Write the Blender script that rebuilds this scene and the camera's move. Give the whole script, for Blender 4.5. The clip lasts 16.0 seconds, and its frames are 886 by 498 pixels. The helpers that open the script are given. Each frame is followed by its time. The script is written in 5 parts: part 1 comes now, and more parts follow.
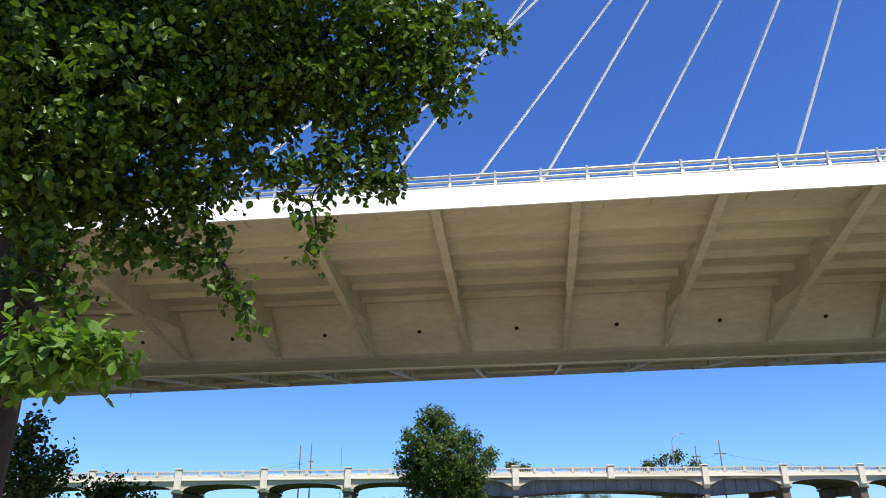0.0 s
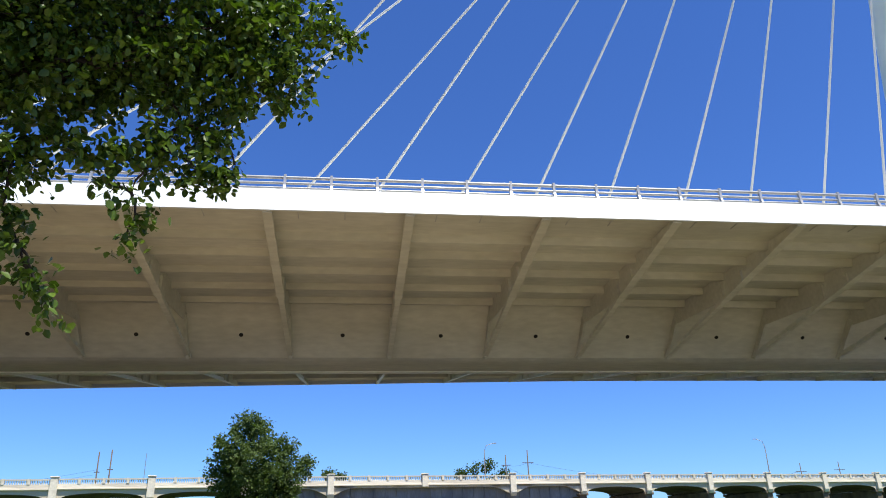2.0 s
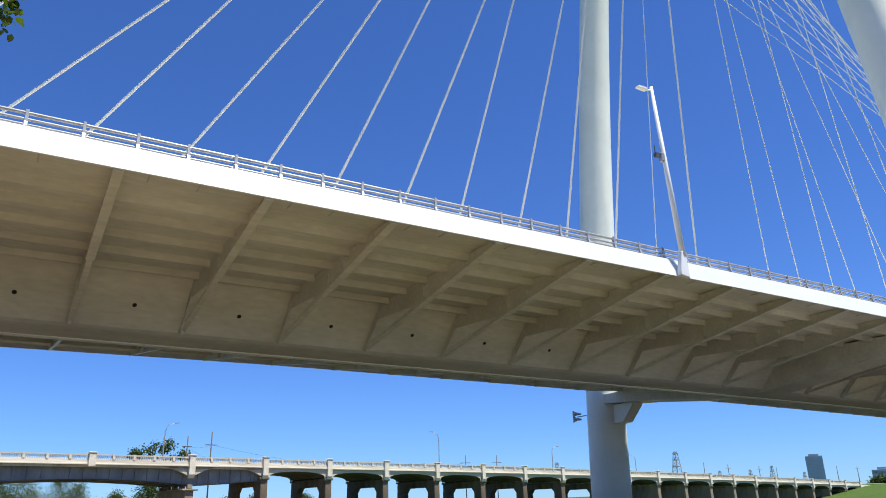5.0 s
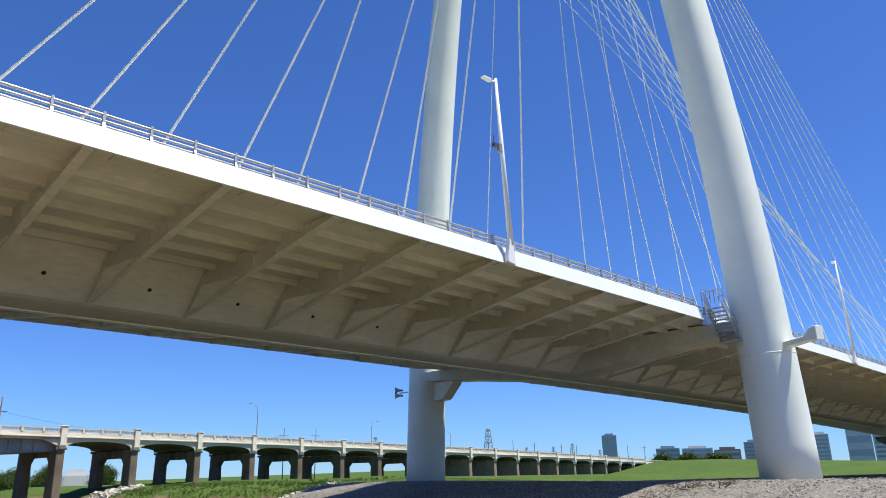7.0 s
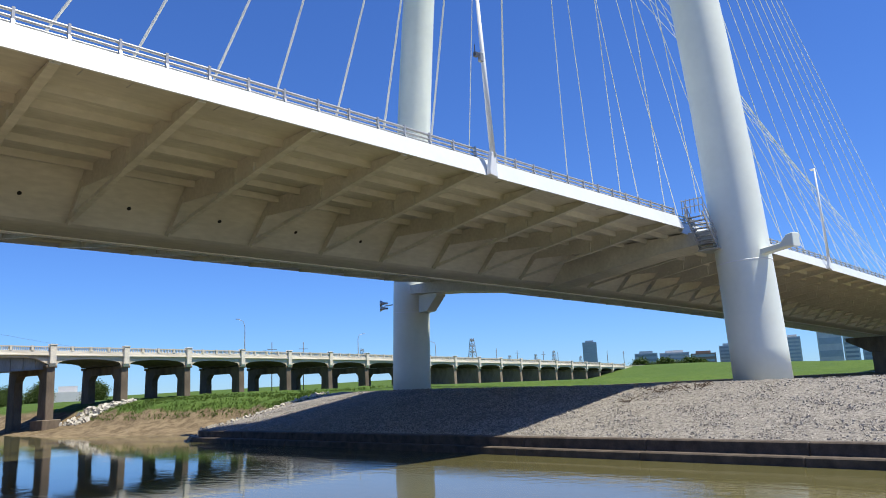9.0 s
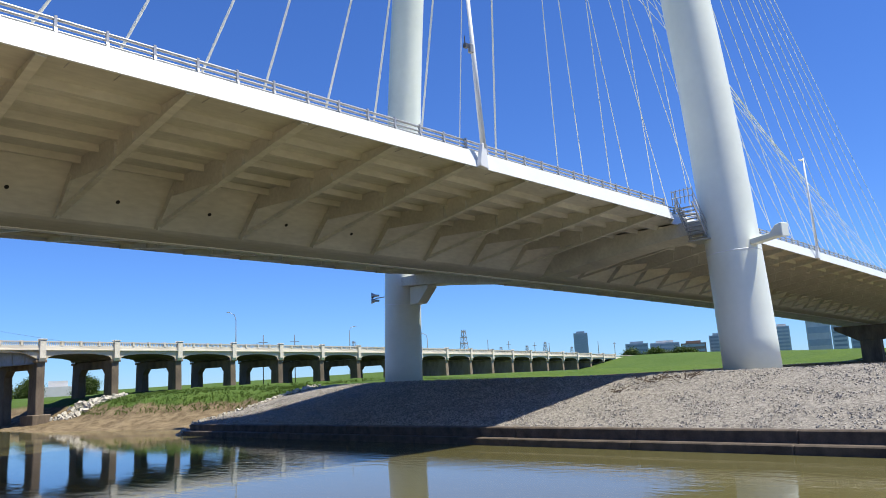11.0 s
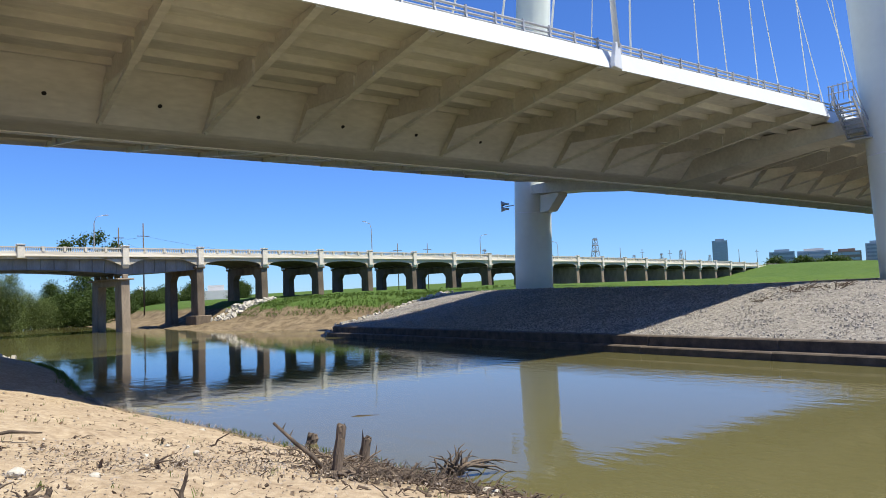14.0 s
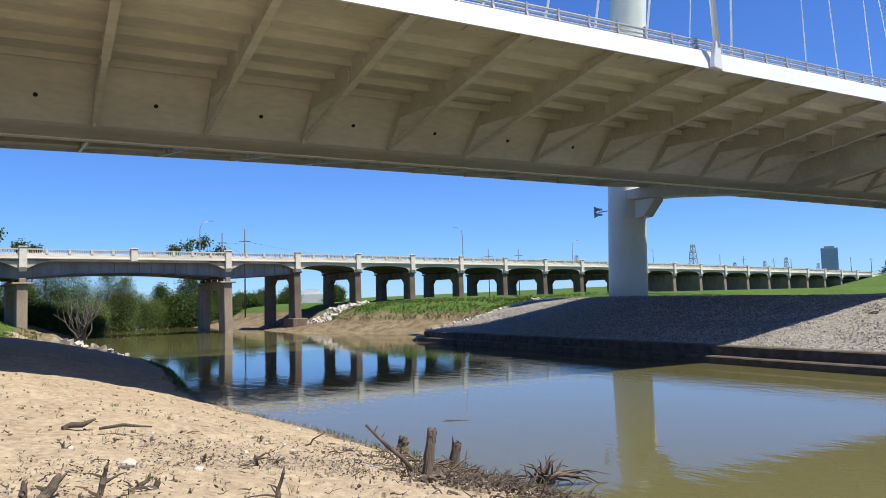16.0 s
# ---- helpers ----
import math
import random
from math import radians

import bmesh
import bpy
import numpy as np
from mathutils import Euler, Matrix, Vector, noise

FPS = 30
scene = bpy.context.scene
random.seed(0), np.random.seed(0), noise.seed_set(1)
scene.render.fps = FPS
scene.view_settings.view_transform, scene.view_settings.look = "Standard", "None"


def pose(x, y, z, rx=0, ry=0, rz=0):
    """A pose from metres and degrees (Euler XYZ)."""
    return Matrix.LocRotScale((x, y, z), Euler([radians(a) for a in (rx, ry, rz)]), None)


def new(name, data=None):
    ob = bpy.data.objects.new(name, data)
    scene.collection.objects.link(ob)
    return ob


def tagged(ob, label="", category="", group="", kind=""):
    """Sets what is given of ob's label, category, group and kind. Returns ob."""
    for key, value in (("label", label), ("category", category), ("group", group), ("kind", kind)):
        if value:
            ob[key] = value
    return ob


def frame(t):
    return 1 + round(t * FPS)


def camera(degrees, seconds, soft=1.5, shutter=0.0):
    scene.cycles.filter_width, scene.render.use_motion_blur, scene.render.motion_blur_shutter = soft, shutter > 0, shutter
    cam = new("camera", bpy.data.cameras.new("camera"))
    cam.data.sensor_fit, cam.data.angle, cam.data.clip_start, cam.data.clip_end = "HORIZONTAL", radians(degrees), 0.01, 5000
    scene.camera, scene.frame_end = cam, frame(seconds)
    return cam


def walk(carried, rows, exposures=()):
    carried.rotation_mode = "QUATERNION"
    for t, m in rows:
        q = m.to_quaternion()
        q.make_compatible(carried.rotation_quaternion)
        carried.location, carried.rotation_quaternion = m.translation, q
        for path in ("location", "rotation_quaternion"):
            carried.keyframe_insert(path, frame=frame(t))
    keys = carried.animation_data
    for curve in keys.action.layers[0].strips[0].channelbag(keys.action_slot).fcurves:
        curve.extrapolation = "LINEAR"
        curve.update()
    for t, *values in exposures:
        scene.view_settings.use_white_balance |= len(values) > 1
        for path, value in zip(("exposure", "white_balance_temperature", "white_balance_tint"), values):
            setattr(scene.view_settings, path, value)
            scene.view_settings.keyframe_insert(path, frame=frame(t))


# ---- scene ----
# The camera stands on the sand bank, 4 m over the water, and turns.
cam = camera(62.48, 16.0, soft=0.95)
PATH = [
    (0.0, 0, 0, 4.0, 111.148, 0.515, 6.596),
    (0.5, 0, 0, 4.0, 111.070, 0.749, 3.619),
    (1.0, 0, 0, 4.0, 111.250, 1.071, 0.169),
    (1.5, 0, 0, 4.0, 111.463, 1.293, -3.587),
    (2.0, 0, 0, 4.0, 111.501, 1.571, -7.095),
    (2.5, 0, 0, 4.0, 111.215, 1.692, -11.200),
    (3.0, 0, 0, 4.0, 110.924, 1.912, -15.126),
    (3.5, 0, 0, 4.0, 110.651, 1.896, -19.039),
    (4.0, 0, 0, 4.0, 110.418, 1.899, -22.741),
    (4.5, 0, 0, 4.0, 110.131, 1.617, -26.515),
    (5.0, 0, 0, 4.0, 109.814, 1.331, -30.604),
    (5.2, 0, 0, 4.0, 109.688, 1.323, -32.265),
    (7.3, 0, 0, 4.0, 107.048, 1.319, -45.079),
    (7.5, 0, 0, 4.0, 106.073, 1.371, -45.152),
    (8.0, 0, 0, 4.0, 103.634, 1.993, -44.884),
    (8.5, 0, 0, 4.0, 101.827, 2.103, -44.945),
    (9.0, 0, 0, 4.0, 100.818, 2.413, -45.343),
    (9.2, 0, 0, 4.0, 100.991, 2.536, -45.503),
    (11.3, 0, 0, 4.0, 99.747, 2.870, -46.091),
    (11.5, 0, 0, 4.0, 98.767, 2.906, -45.728),
    (12.0, 0, 0, 4.0, 96.936, 2.487, -44.009),
    (12.5, 0, 0, 4.0, 95.506, 2.187, -42.159),
    (13.0, 0, 0, 4.0, 94.407, 2.069, -40.394),
    (13.5, 0, 0, 4.0, 93.696, 2.232, -38.317),
    (14.0, 0, 0, 4.0, 93.428, 2.302, -35.823),
    (14.5, 0, 0, 4.0, 93.553, 2.296, -32.930),
    (15.0, 0, 0, 4.0, 93.877, 2.081, -30.103),
    (15.5, 0, 0, 4.0, 94.104, 1.483, -28.141),
    (16.0, 0, 0, 4.0, 94.130, 1.554, -28.731),
]
walk(cam, [(t, pose(*p)) for t, *p in PATH], exposures=[(0, 0.76), (2, 0.69), (4.5, 0.57), (7.5, 0.52), (9, 0.55), (11.5, 0.62), (13.5, 0.63), (16, 0.58)])
scene.view_settings.exposure = 0.65

# ---- light ----
SUN = Vector((-0.22, 0.345, -1.0)).normalized()  # the way the sunlight travels
world = bpy.data.worlds.new("sky")
scene.world = world
world.use_nodes = True
wn = world.node_tree.nodes
sky = wn.new("ShaderNodeTexSky")
sky.sky_type = "NISHITA"
sky.sun_disc = False
sky.sun_elevation = math.asin(-SUN.z)
sky.sun_rotation = math.atan2(-SUN.x, -SUN.y)
sky.altitude = 150
sky.air_density, sky.dust_density, sky.ozone_density = 1.0, 0.0, 1.5
deep = wn.new("ShaderNodeMix")  # the clear, deep blue of a dry day
deep.data_type, deep.blend_type = "RGBA", "MULTIPLY"
deep.inputs[0].default_value = 1.0
deep.inputs[7].default_value = (0.57, 0.96, 1.75, 1)
world.node_tree.links.new(sky.outputs[0], deep.inputs[6])
world.node_tree.links.new(deep.outputs[2], wn["Background"].inputs[0])
wn["Background"].inputs[1].default_value = 0.0622
sun = new("sun", bpy.data.lights.new("sun", "SUN"))
sun.data.energy, sun.data.angle, sun.data.color = 5.0, radians(0.53), (1.0, 0.95, 0.80)
sun.rotation_euler = SUN.to_track_quat("-Z", "Y").to_euler()


# ---- materials ----
ALBEDO = 0.85  # all the paints and soils together


def mat(name, base, second=None, scale=1.0, rough=0.7, metal=0.0, bump=0.1, grain=8.0, spec=0.4, mixed=0.5, detail=6.0,
        random_tint=0.0, grit=0.35, stretch=(1, 1, 1), coords="Object", distance=0.02):
    """Two colours mixed by a broad noise, with fine grain on top and in relief."""
    m = bpy.data.materials.new(name)
    m.use_nodes = True
    n, l = m.node_tree.nodes, m.node_tree.links
    b = n["Principled BSDF"]
    b.inputs["Roughness"].default_value, b.inputs["Metallic"].default_value = rough, metal
    b.inputs["Specular IOR Level"].default_value = spec
    tc = n.new("ShaderNodeTexCoord")
    mp = n.new("ShaderNodeMapping")
    mp.inputs["Scale"].default_value = stretch
    l.new(tc.outputs[coords], mp.inputs[0])
    a = n.new("ShaderNodeTexNoise")
    a.inputs["Scale"].default_value, a.inputs["Detail"].default_value = scale, detail
    f = n.new("ShaderNodeTexNoise")
    f.inputs["Scale"].default_value, f.inputs["Detail"].default_value = scale * grain, 4
    l.new(mp.outputs[0], a.inputs[0])
    l.new(mp.outputs[0], f.inputs[0])
    r = n.new("ShaderNodeValToRGB")
    second = second or tuple(c * 0.75 for c in base)
    base, second = tuple(c * ALBEDO for c in base), tuple(c * ALBEDO for c in second)
    r.color_ramp.elements[0].color, r.color_ramp.elements[1].color = (*second, 1), (*base, 1)
    r.color_ramp.elements[0].position, r.color_ramp.elements[1].position = mixed - 0.18, mixed + 0.18
    l.new(a.outputs[0], r.inputs[0])
    mul = n.new("ShaderNodeMix")
    mul.data_type, mul.blend_type = "RGBA", "MULTIPLY"
    mul.inputs[0].default_value = grit
    l.new(r.outputs[0], mul.inputs[6])
    l.new(f.outputs[0], mul.inputs[7])
    gain = n.new("ShaderNodeMix")
    gain.data_type, gain.blend_type = "RGBA", "MULTIPLY"
    gain.inputs[0].default_value = 1.0
    gain.inputs[7].default_value = (1 + grit * 0.55,) * 3 + (1,)
    l.new(mul.outputs[2], gain.inputs[6])
    out = gain.outputs[2]
    if random_tint:
        info = n.new("ShaderNodeObjectInfo")
        mr = n.new("ShaderNodeMapRange")
        mr.inputs[3].default_value, mr.inputs[4].default_value = 1 - random_tint, 1 + random_tint
        l.new(info.outputs["Random"], mr.inputs[0])
        t = n.new("ShaderNodeMix")
        t.data_type, t.blend_type = "RGBA", "MULTIPLY"
        t.inputs[0].default_value = 1.0
        l.new(out, t.inputs[6])
        l.new(mr.outputs[0], t.inputs[7])
        out = t.outputs[2]
    l.new(out, b.inputs["Base Color"])
    if bump:
        bp = n.new("ShaderNodeBump")
        bp.inputs["Strength"].default_value, bp.inputs["Distance"].default_value = bump, distance
        l.new(f.outputs[0], bp.inputs["Height"])
        l.new(bp.outputs[0], b.inputs["Normal"])
    return m


def leaf_mat(name, base, second, glow=0.35, rough=0.45):
    """Leaves: each island of the mesh takes its own green, and some light comes through."""
    m = bpy.data.materials.new(name)
    m.use_nodes = True
    n, l = m.node_tree.nodes, m.node_tree.links
    base, second = tuple(c * ALBEDO for c in base), tuple(c * ALBEDO for c in second)
    b = n["Principled BSDF"]
    b.inputs["Roughness"].default_value, b.inputs["Specular IOR Level"].default_value = rough, 0.25
    g = n.new("ShaderNodeNewGeometry")
    r = n.new("ShaderNodeValToRGB")
    r.color_ramp.elements[0].color, r.color_ramp.elements[1].color = (*second, 1), (*base, 1)
    l.new(g.outputs["Random Per Island"], r.inputs[0])
    l.new(r.outputs[0], b.inputs["Base Color"])
    t = n.new("ShaderNodeBsdfTranslucent")
    warm = n.new("ShaderNodeMix")
    warm.data_type, warm.blend_type = "RGBA", "MULTIPLY"
    warm.inputs[0].default_value = 1.0
    warm.inputs[7].default_value = (1.3, 1.5, 0.5, 1)
    l.new(r.outputs[0], warm.inputs[6])
    l.new(warm.outputs[2], t.inputs[0])
    mx = n.new("ShaderNodeMixShader")
    mx.inputs[0].default_value = glow
    l.new(b.outputs[0], mx.inputs[1])
    l.new(t.outputs[0], mx.inputs[2])
    l.new(mx.outputs[0], n["Material Output"].inputs[0])
    return m


M_WHITE = mat("white_paint", (0.93, 0.945, 0.95), (0.88, 0.895, 0.90), 0.3, 0.4, bump=0.0, grit=0.05)
M_FASCIA = mat("edge_plate_paint", (0.77, 0.81, 0.84), (0.72, 0.755, 0.78), 0.4, 0.45, bump=0.0, grit=0.08)
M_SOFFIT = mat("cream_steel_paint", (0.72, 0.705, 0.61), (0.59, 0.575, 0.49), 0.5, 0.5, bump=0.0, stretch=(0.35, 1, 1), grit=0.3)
M_ARCH = mat("arch_paint", (0.88, 0.92, 0.83), (0.80, 0.84, 0.76), 0.25, 0.38, bump=0.0, grit=0.06)
M_RAIL = mat("rail_galvanised", (0.62, 0.615, 0.60), (0.46, 0.455, 0.44), 2.0, 0.38, 0.45, bump=0.03)
M_HOLE = mat("hole_dark", (0.02, 0.02, 0.02), None, 1, 0.9)
M_STEEL = mat("dark_steel", (0.12, 0.13, 0.14), (0.08, 0.08, 0.09), 2, 0.5, 0.3)
M_CONC = mat("old_concrete", (0.72, 0.64, 0.51), (0.44, 0.37, 0.29), 0.45, 0.85, bump=0.3, mixed=0.42, stretch=(1, 1, 0.5))
M_CONC_TOP = mat("old_concrete_rail", (0.86, 0.79, 0.67), (0.40, 0.34, 0.27), 0.5, 0.85, bump=0.3, mixed=0.34)
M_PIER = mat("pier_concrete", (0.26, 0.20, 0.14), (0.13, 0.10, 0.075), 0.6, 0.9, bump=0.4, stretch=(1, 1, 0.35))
# concrete darkened to carry the shade under the viaduct arches
M_ARCH_SHADE = mat("shaded_arch_concrete", (0.17, 0.145, 0.12), (0.09, 0.075, 0.06), 0.5, 0.9, bump=0.3)
M_GIRDER = mat("girder_grey_paint", (0.33, 0.34, 0.35), (0.22, 0.22, 0.23), 0.7, 0.6, bump=0.1, stretch=(1, 1, 0.3))
M_LEDGE = mat("wet_concrete", (0.135, 0.105, 0.08), (0.06, 0.045, 0.035), 1.6, 0.8, bump=0.5)
M_STONE = mat("white_limestone", (0.62, 0.58, 0.50), (0.42, 0.38, 0.32), 2.0, 0.9, bump=0.5)
M_RUBBLE = mat("rubble_stone", (0.49, 0.445, 0.39), (0.32, 0.29, 0.255), 3.0, 0.9, bump=0.5)
M_BARK = mat("bark", (0.075, 0.055, 0.042), (0.035, 0.027, 0.02), 3.0, 0.95, bump=0.8, stretch=(1, 1, 0.25))
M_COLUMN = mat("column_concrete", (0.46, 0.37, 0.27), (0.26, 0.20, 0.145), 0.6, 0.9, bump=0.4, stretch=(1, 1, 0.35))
M_LEAF_COTTON = leaf_mat("leaf_cottonwood", (0.115, 0.17, 0.05), (0.06, 0.095, 0.028), 0.3, 0.6)
M_DRIFT = mat("driftwood", (0.20, 0.15, 0.11), (0.055, 0.042, 0.033), 5.0, 0.95, bump=0.7, stretch=(1, 1, 0.3))
M_TWIG = mat("dry_twig", (0.17, 0.125, 0.09), (0.08, 0.06, 0.045), 4.0, 0.95, bump=0.3)
M_PALE = mat("pale_dead_wood", (0.42, 0.36, 0.30), (0.28, 0.23, 0.19), 3.0, 0.95, bump=0.3)
M_CLOD = mat("sand_clod", (0.52, 0.415, 0.29), (0.30, 0.22, 0.145), 6.0, 0.95, bump=0.4)
M_SNAG = mat("grey_dead_wood", (0.20, 0.17, 0.14), (0.11, 0.09, 0.075), 3.0, 0.95, bump=0.3)
M_POLE = mat("weathered_pole", (0.16, 0.12, 0.09), (0.10, 0.08, 0.06), 2.0, 0.9)
M_GREY = mat("grey_galvanised", (0.42, 0.43, 0.44), (0.33, 0.34, 0.35), 2.0, 0.5, 0.4)
M_LEAF = leaf_mat("leaf_near", (0.125, 0.205, 0.028), (0.034, 0.068, 0.01), 0.25, 0.38)
M_LEAF_YOUNG = leaf_mat("leaf_young", (0.15, 0.25, 0.035), (0.08, 0.16, 0.02), 0.35, 0.55)
# window bands lightened, the haze of distance mixed into their colour
M_BAND = mat("hazy_window_band", (0.32, 0.36, 0.41), (0.26, 0.30, 0.35), 0.05, 0.3, bump=0)
M_LEAF_FAR = leaf_mat("leaf_far", (0.095, 0.14, 0.035), (0.05, 0.08, 0.02), 0.25, 0.65)
M_LEAF_WILLOW = leaf_mat("leaf_willow", (0.165, 0.205, 0.075), (0.11, 0.145, 0.05), 0.3, 0.65)
M_GRASS = leaf_mat("grass_blades", (0.15, 0.205, 0.055), (0.09, 0.14, 0.035), 0.35, 0.6)
# skyline glass and pale walls: colours raised to stand in for haze
M_GLASS = mat("hazy_tower_glass", (0.46, 0.52, 0.58), (0.38, 0.43, 0.48), 0.02, 0.3, 0.1, bump=0)
M_FACADE = mat("hazy_pale_facade", (0.72, 0.71, 0.70), (0.62, 0.61, 0.60), 0.02, 0.7, bump=0)
M_BRICKY = mat("tan_facade", (0.40, 0.28, 0.20), (0.32, 0.22, 0.16), 0.02, 0.8, bump=0)


def ground_material():
    """Sand, mud, grass and rubble, mixed by the weights that the sheet carries."""
    m = bpy.data.materials.new("ground")
    m.use_nodes = True
    n, l = m.node_tree.nodes, m.node_tree.links
    b = n["Principled BSDF"]
    b.inputs["Roughness"].default_value, b.inputs["Specular IOR Level"].default_value = 0.95, 0.15
    tc = n.new("ShaderNodeTexCoord")

    def noise_tex(scale, detail=6):
        t = n.new("ShaderNodeTexNoise")
        t.inputs["Scale"].default_value, t.inputs["Detail"].default_value = scale, detail
        l.new(tc.outputs["Object"], t.inputs[0])
        return t.outputs[0]

    def ramp(src, a, c, p=0.32, q=0.68):
        r = n.new("ShaderNodeValToRGB")
        a, c = [v * ALBEDO for v in a], [v * ALBEDO for v in c]
        r.color_ramp.elements[0].color, r.color_ramp.elements[1].color = (*a, 1), (*c, 1)
        r.color_ramp.elements[0].position, r.color_ramp.elements[1].position = p, q
        l.new(src, r.inputs[0])
        return r.outputs[0]

    def blend(fac, a, c, kind="MIX"):
        x = n.new("ShaderNodeMix")
        x.data_type, x.blend_type = "RGBA", kind
        if isinstance(fac, float):
            x.inputs[0].default_value = fac
        else:
            l.new(fac, x.inputs[0])
        l.new(a, x.inputs[6])
        l.new(c, x.inputs[7])
        return x.outputs[2]

    big, mid, fine, tiny = noise_tex(0.12), noise_tex(0.9), noise_tex(6.0), noise_tex(35.0, 3)
    sand = blend(0.55, ramp(mid, (0.33, 0.245, 0.165), (0.52, 0.415, 0.29)), ramp(fine, (0.25, 0.18, 0.115), (0.56, 0.455, 0.325)))
    mud = blend(0.5, ramp(mid, (0.111, 0.078, 0.044), (0.326, 0.252, 0.155), 0.4, 0.62), ramp(fine, (0.104, 0.074, 0.044), (0.296, 0.229, 0.141)))
    grass = blend(0.5, ramp(big, (0.058, 0.112, 0.018), (0.092, 0.150, 0.028)), ramp(mid, (0.048, 0.098, 0.017), (0.112, 0.165, 0.038)))
    vor = n.new("ShaderNodeTexVoronoi")
    vor.inputs["Scale"].default_value = 6.5
    l.new(tc.outputs["Object"], vor.inputs[0])
    stone = n.new("ShaderNodeSeparateColor")
    l.new(vor.outputs["Color"], stone.inputs[0])
    rub = blend(0.5, ramp(stone.outputs[0], (0.085, 0.077, 0.068), (0.43, 0.40, 0.365), 0.0, 1.0), ramp(fine, (0.14, 0.127, 0.113), (0.33, 0.305, 0.28)))

    def weight(name):
        a = n.new("ShaderNodeAttribute")
        a.attribute_name = name
        add = n.new("ShaderNodeMath")
        add.operation = "MULTIPLY_ADD"
        add.inputs[1].default_value, add.inputs[2].default_value = 0.7, -0.35
        l.new(mid, add.inputs[0])
        s = n.new("ShaderNodeMath")
        l.new(a.outputs["Fac"], s.inputs[0])
        l.new(add.outputs[0], s.inputs[1])
        r = n.new("ShaderNodeMapRange")
        r.inputs[1].default_value, r.inputs[2].default_value = 0.4, 0.6
        l.new(s.outputs[0], r.inputs[0])
        return r.outputs[0]

    c = blend(weight("mud"), sand, mud)
    c = blend(weight("grass"), c, grass)
    c = blend(weight("rubble"), c, rub)
    l.new(c, b.inputs["Base Color"])
    bp = n.new("ShaderNodeBump")
    bp.inputs["Strength"].default_value, bp.inputs["Distance"].default_value = 0.7, 0.08
    h = n.new("ShaderNodeMath")
    h.operation = "MULTIPLY_ADD"
    h.inputs[1].default_value = 0.5
    l.new(tiny, h.inputs[0])
    l.new(fine, h.inputs[2])
    l.new(h.outputs[0], bp.inputs["Height"])
    l.new(bp.outputs[0], b.inputs["Normal"])
    return m


def water_material():
    """Silty river: brown and opaque, glossy, with small ripples."""
    m = bpy.data.materials.new("river_water")
    m.use_nodes = True
    n, l = m.node_tree.nodes, m.node_tree.links
    b = n["Principled BSDF"]
    b.inputs["Roughness"].default_value, b.inputs["IOR"].default_value = 0.04, 1.33
    tc = n.new("ShaderNodeTexCoord")
    mp = n.new("ShaderNodeMapping")
    mp.inputs["Scale"].default_value = (1.0, 0.45, 1.0)
    mp.inputs["Rotation"].default_value = (0, 0, 0.5)
    l.new(tc.outputs["Object"], mp.inputs[0])
    big = n.new("ShaderNodeTexNoise")
    big.inputs["Scale"].default_value = 0.05
    l.new(mp.outputs[0], big.inputs[0])
    col = n.new("ShaderNodeValToRGB")
    col.color_ramp.elements[0].color, col.color_ramp.elements[1].color = (0.095, 0.088, 0.036, 1), (0.125, 0.113, 0.05, 1)
    l.new(big.outputs[0], col.inputs[0])
    l.new(col.outputs[0], b.inputs["Base Color"])
    w = n.new("ShaderNodeTexNoise")
    w.inputs["Scale"].default_value, w.inputs["Detail"].default_value = 1.6, 5
    l.new(mp.outputs[0], w.inputs[0])
    patch = n.new("ShaderNodeTexNoise")
    patch.inputs["Scale"].default_value = 0.09
    l.new(mp.outputs[0], patch.inputs[0])
    pr = n.new("ShaderNodeMapRange")
    pr.inputs[1].default_value, pr.inputs[2].default_value = 0.42, 0.66
    pr.inputs[3].default_value, pr.inputs[4].default_value = 0.11, 0.42
    l.new(patch.outputs[0], pr.inputs[0])
    bp = n.new("ShaderNodeBump")
    bp.inputs["Distance"].default_value = 0.04
    l.new(pr.outputs[0], bp.inputs["Strength"])
    l.new(w.outputs[0], bp.inputs["Height"])
    l.new(bp.outputs[0], b.inputs["Normal"])
    return m


M_GROUND, M_WATER = ground_material(), water_material()


# ---- mesh helpers ----
def mesh_from(name, verts, faces, material, smooth=False):
    me = bpy.data.meshes.new(name)
    me.from_pydata([tuple(v) for v in verts], [], [tuple(f) for f in faces])
    me.materials.append(material)
    if smooth:
        me.polygons.foreach_set("use_smooth", [True] * len(me.polygons))
    me.update()
    return me


def part(name, me, parent=None, m=None, label="", kind=""):
    """A mesh, or a bmesh with its material in place of a ready mesh, as one object under its thing."""
    ob = new(name, me)
    if m is not None:
        ob.matrix_world = m
    if parent is not None:
        ob.parent = parent
    return tagged(ob, label, kind=kind)


def thing(name, label, category, m=None, group="", kind=""):
    ob = new(name)
    ob.empty_display_size = 0.2
    if m is not None:
        ob.matrix_world = m
    return tagged(ob, label, category, group, kind)


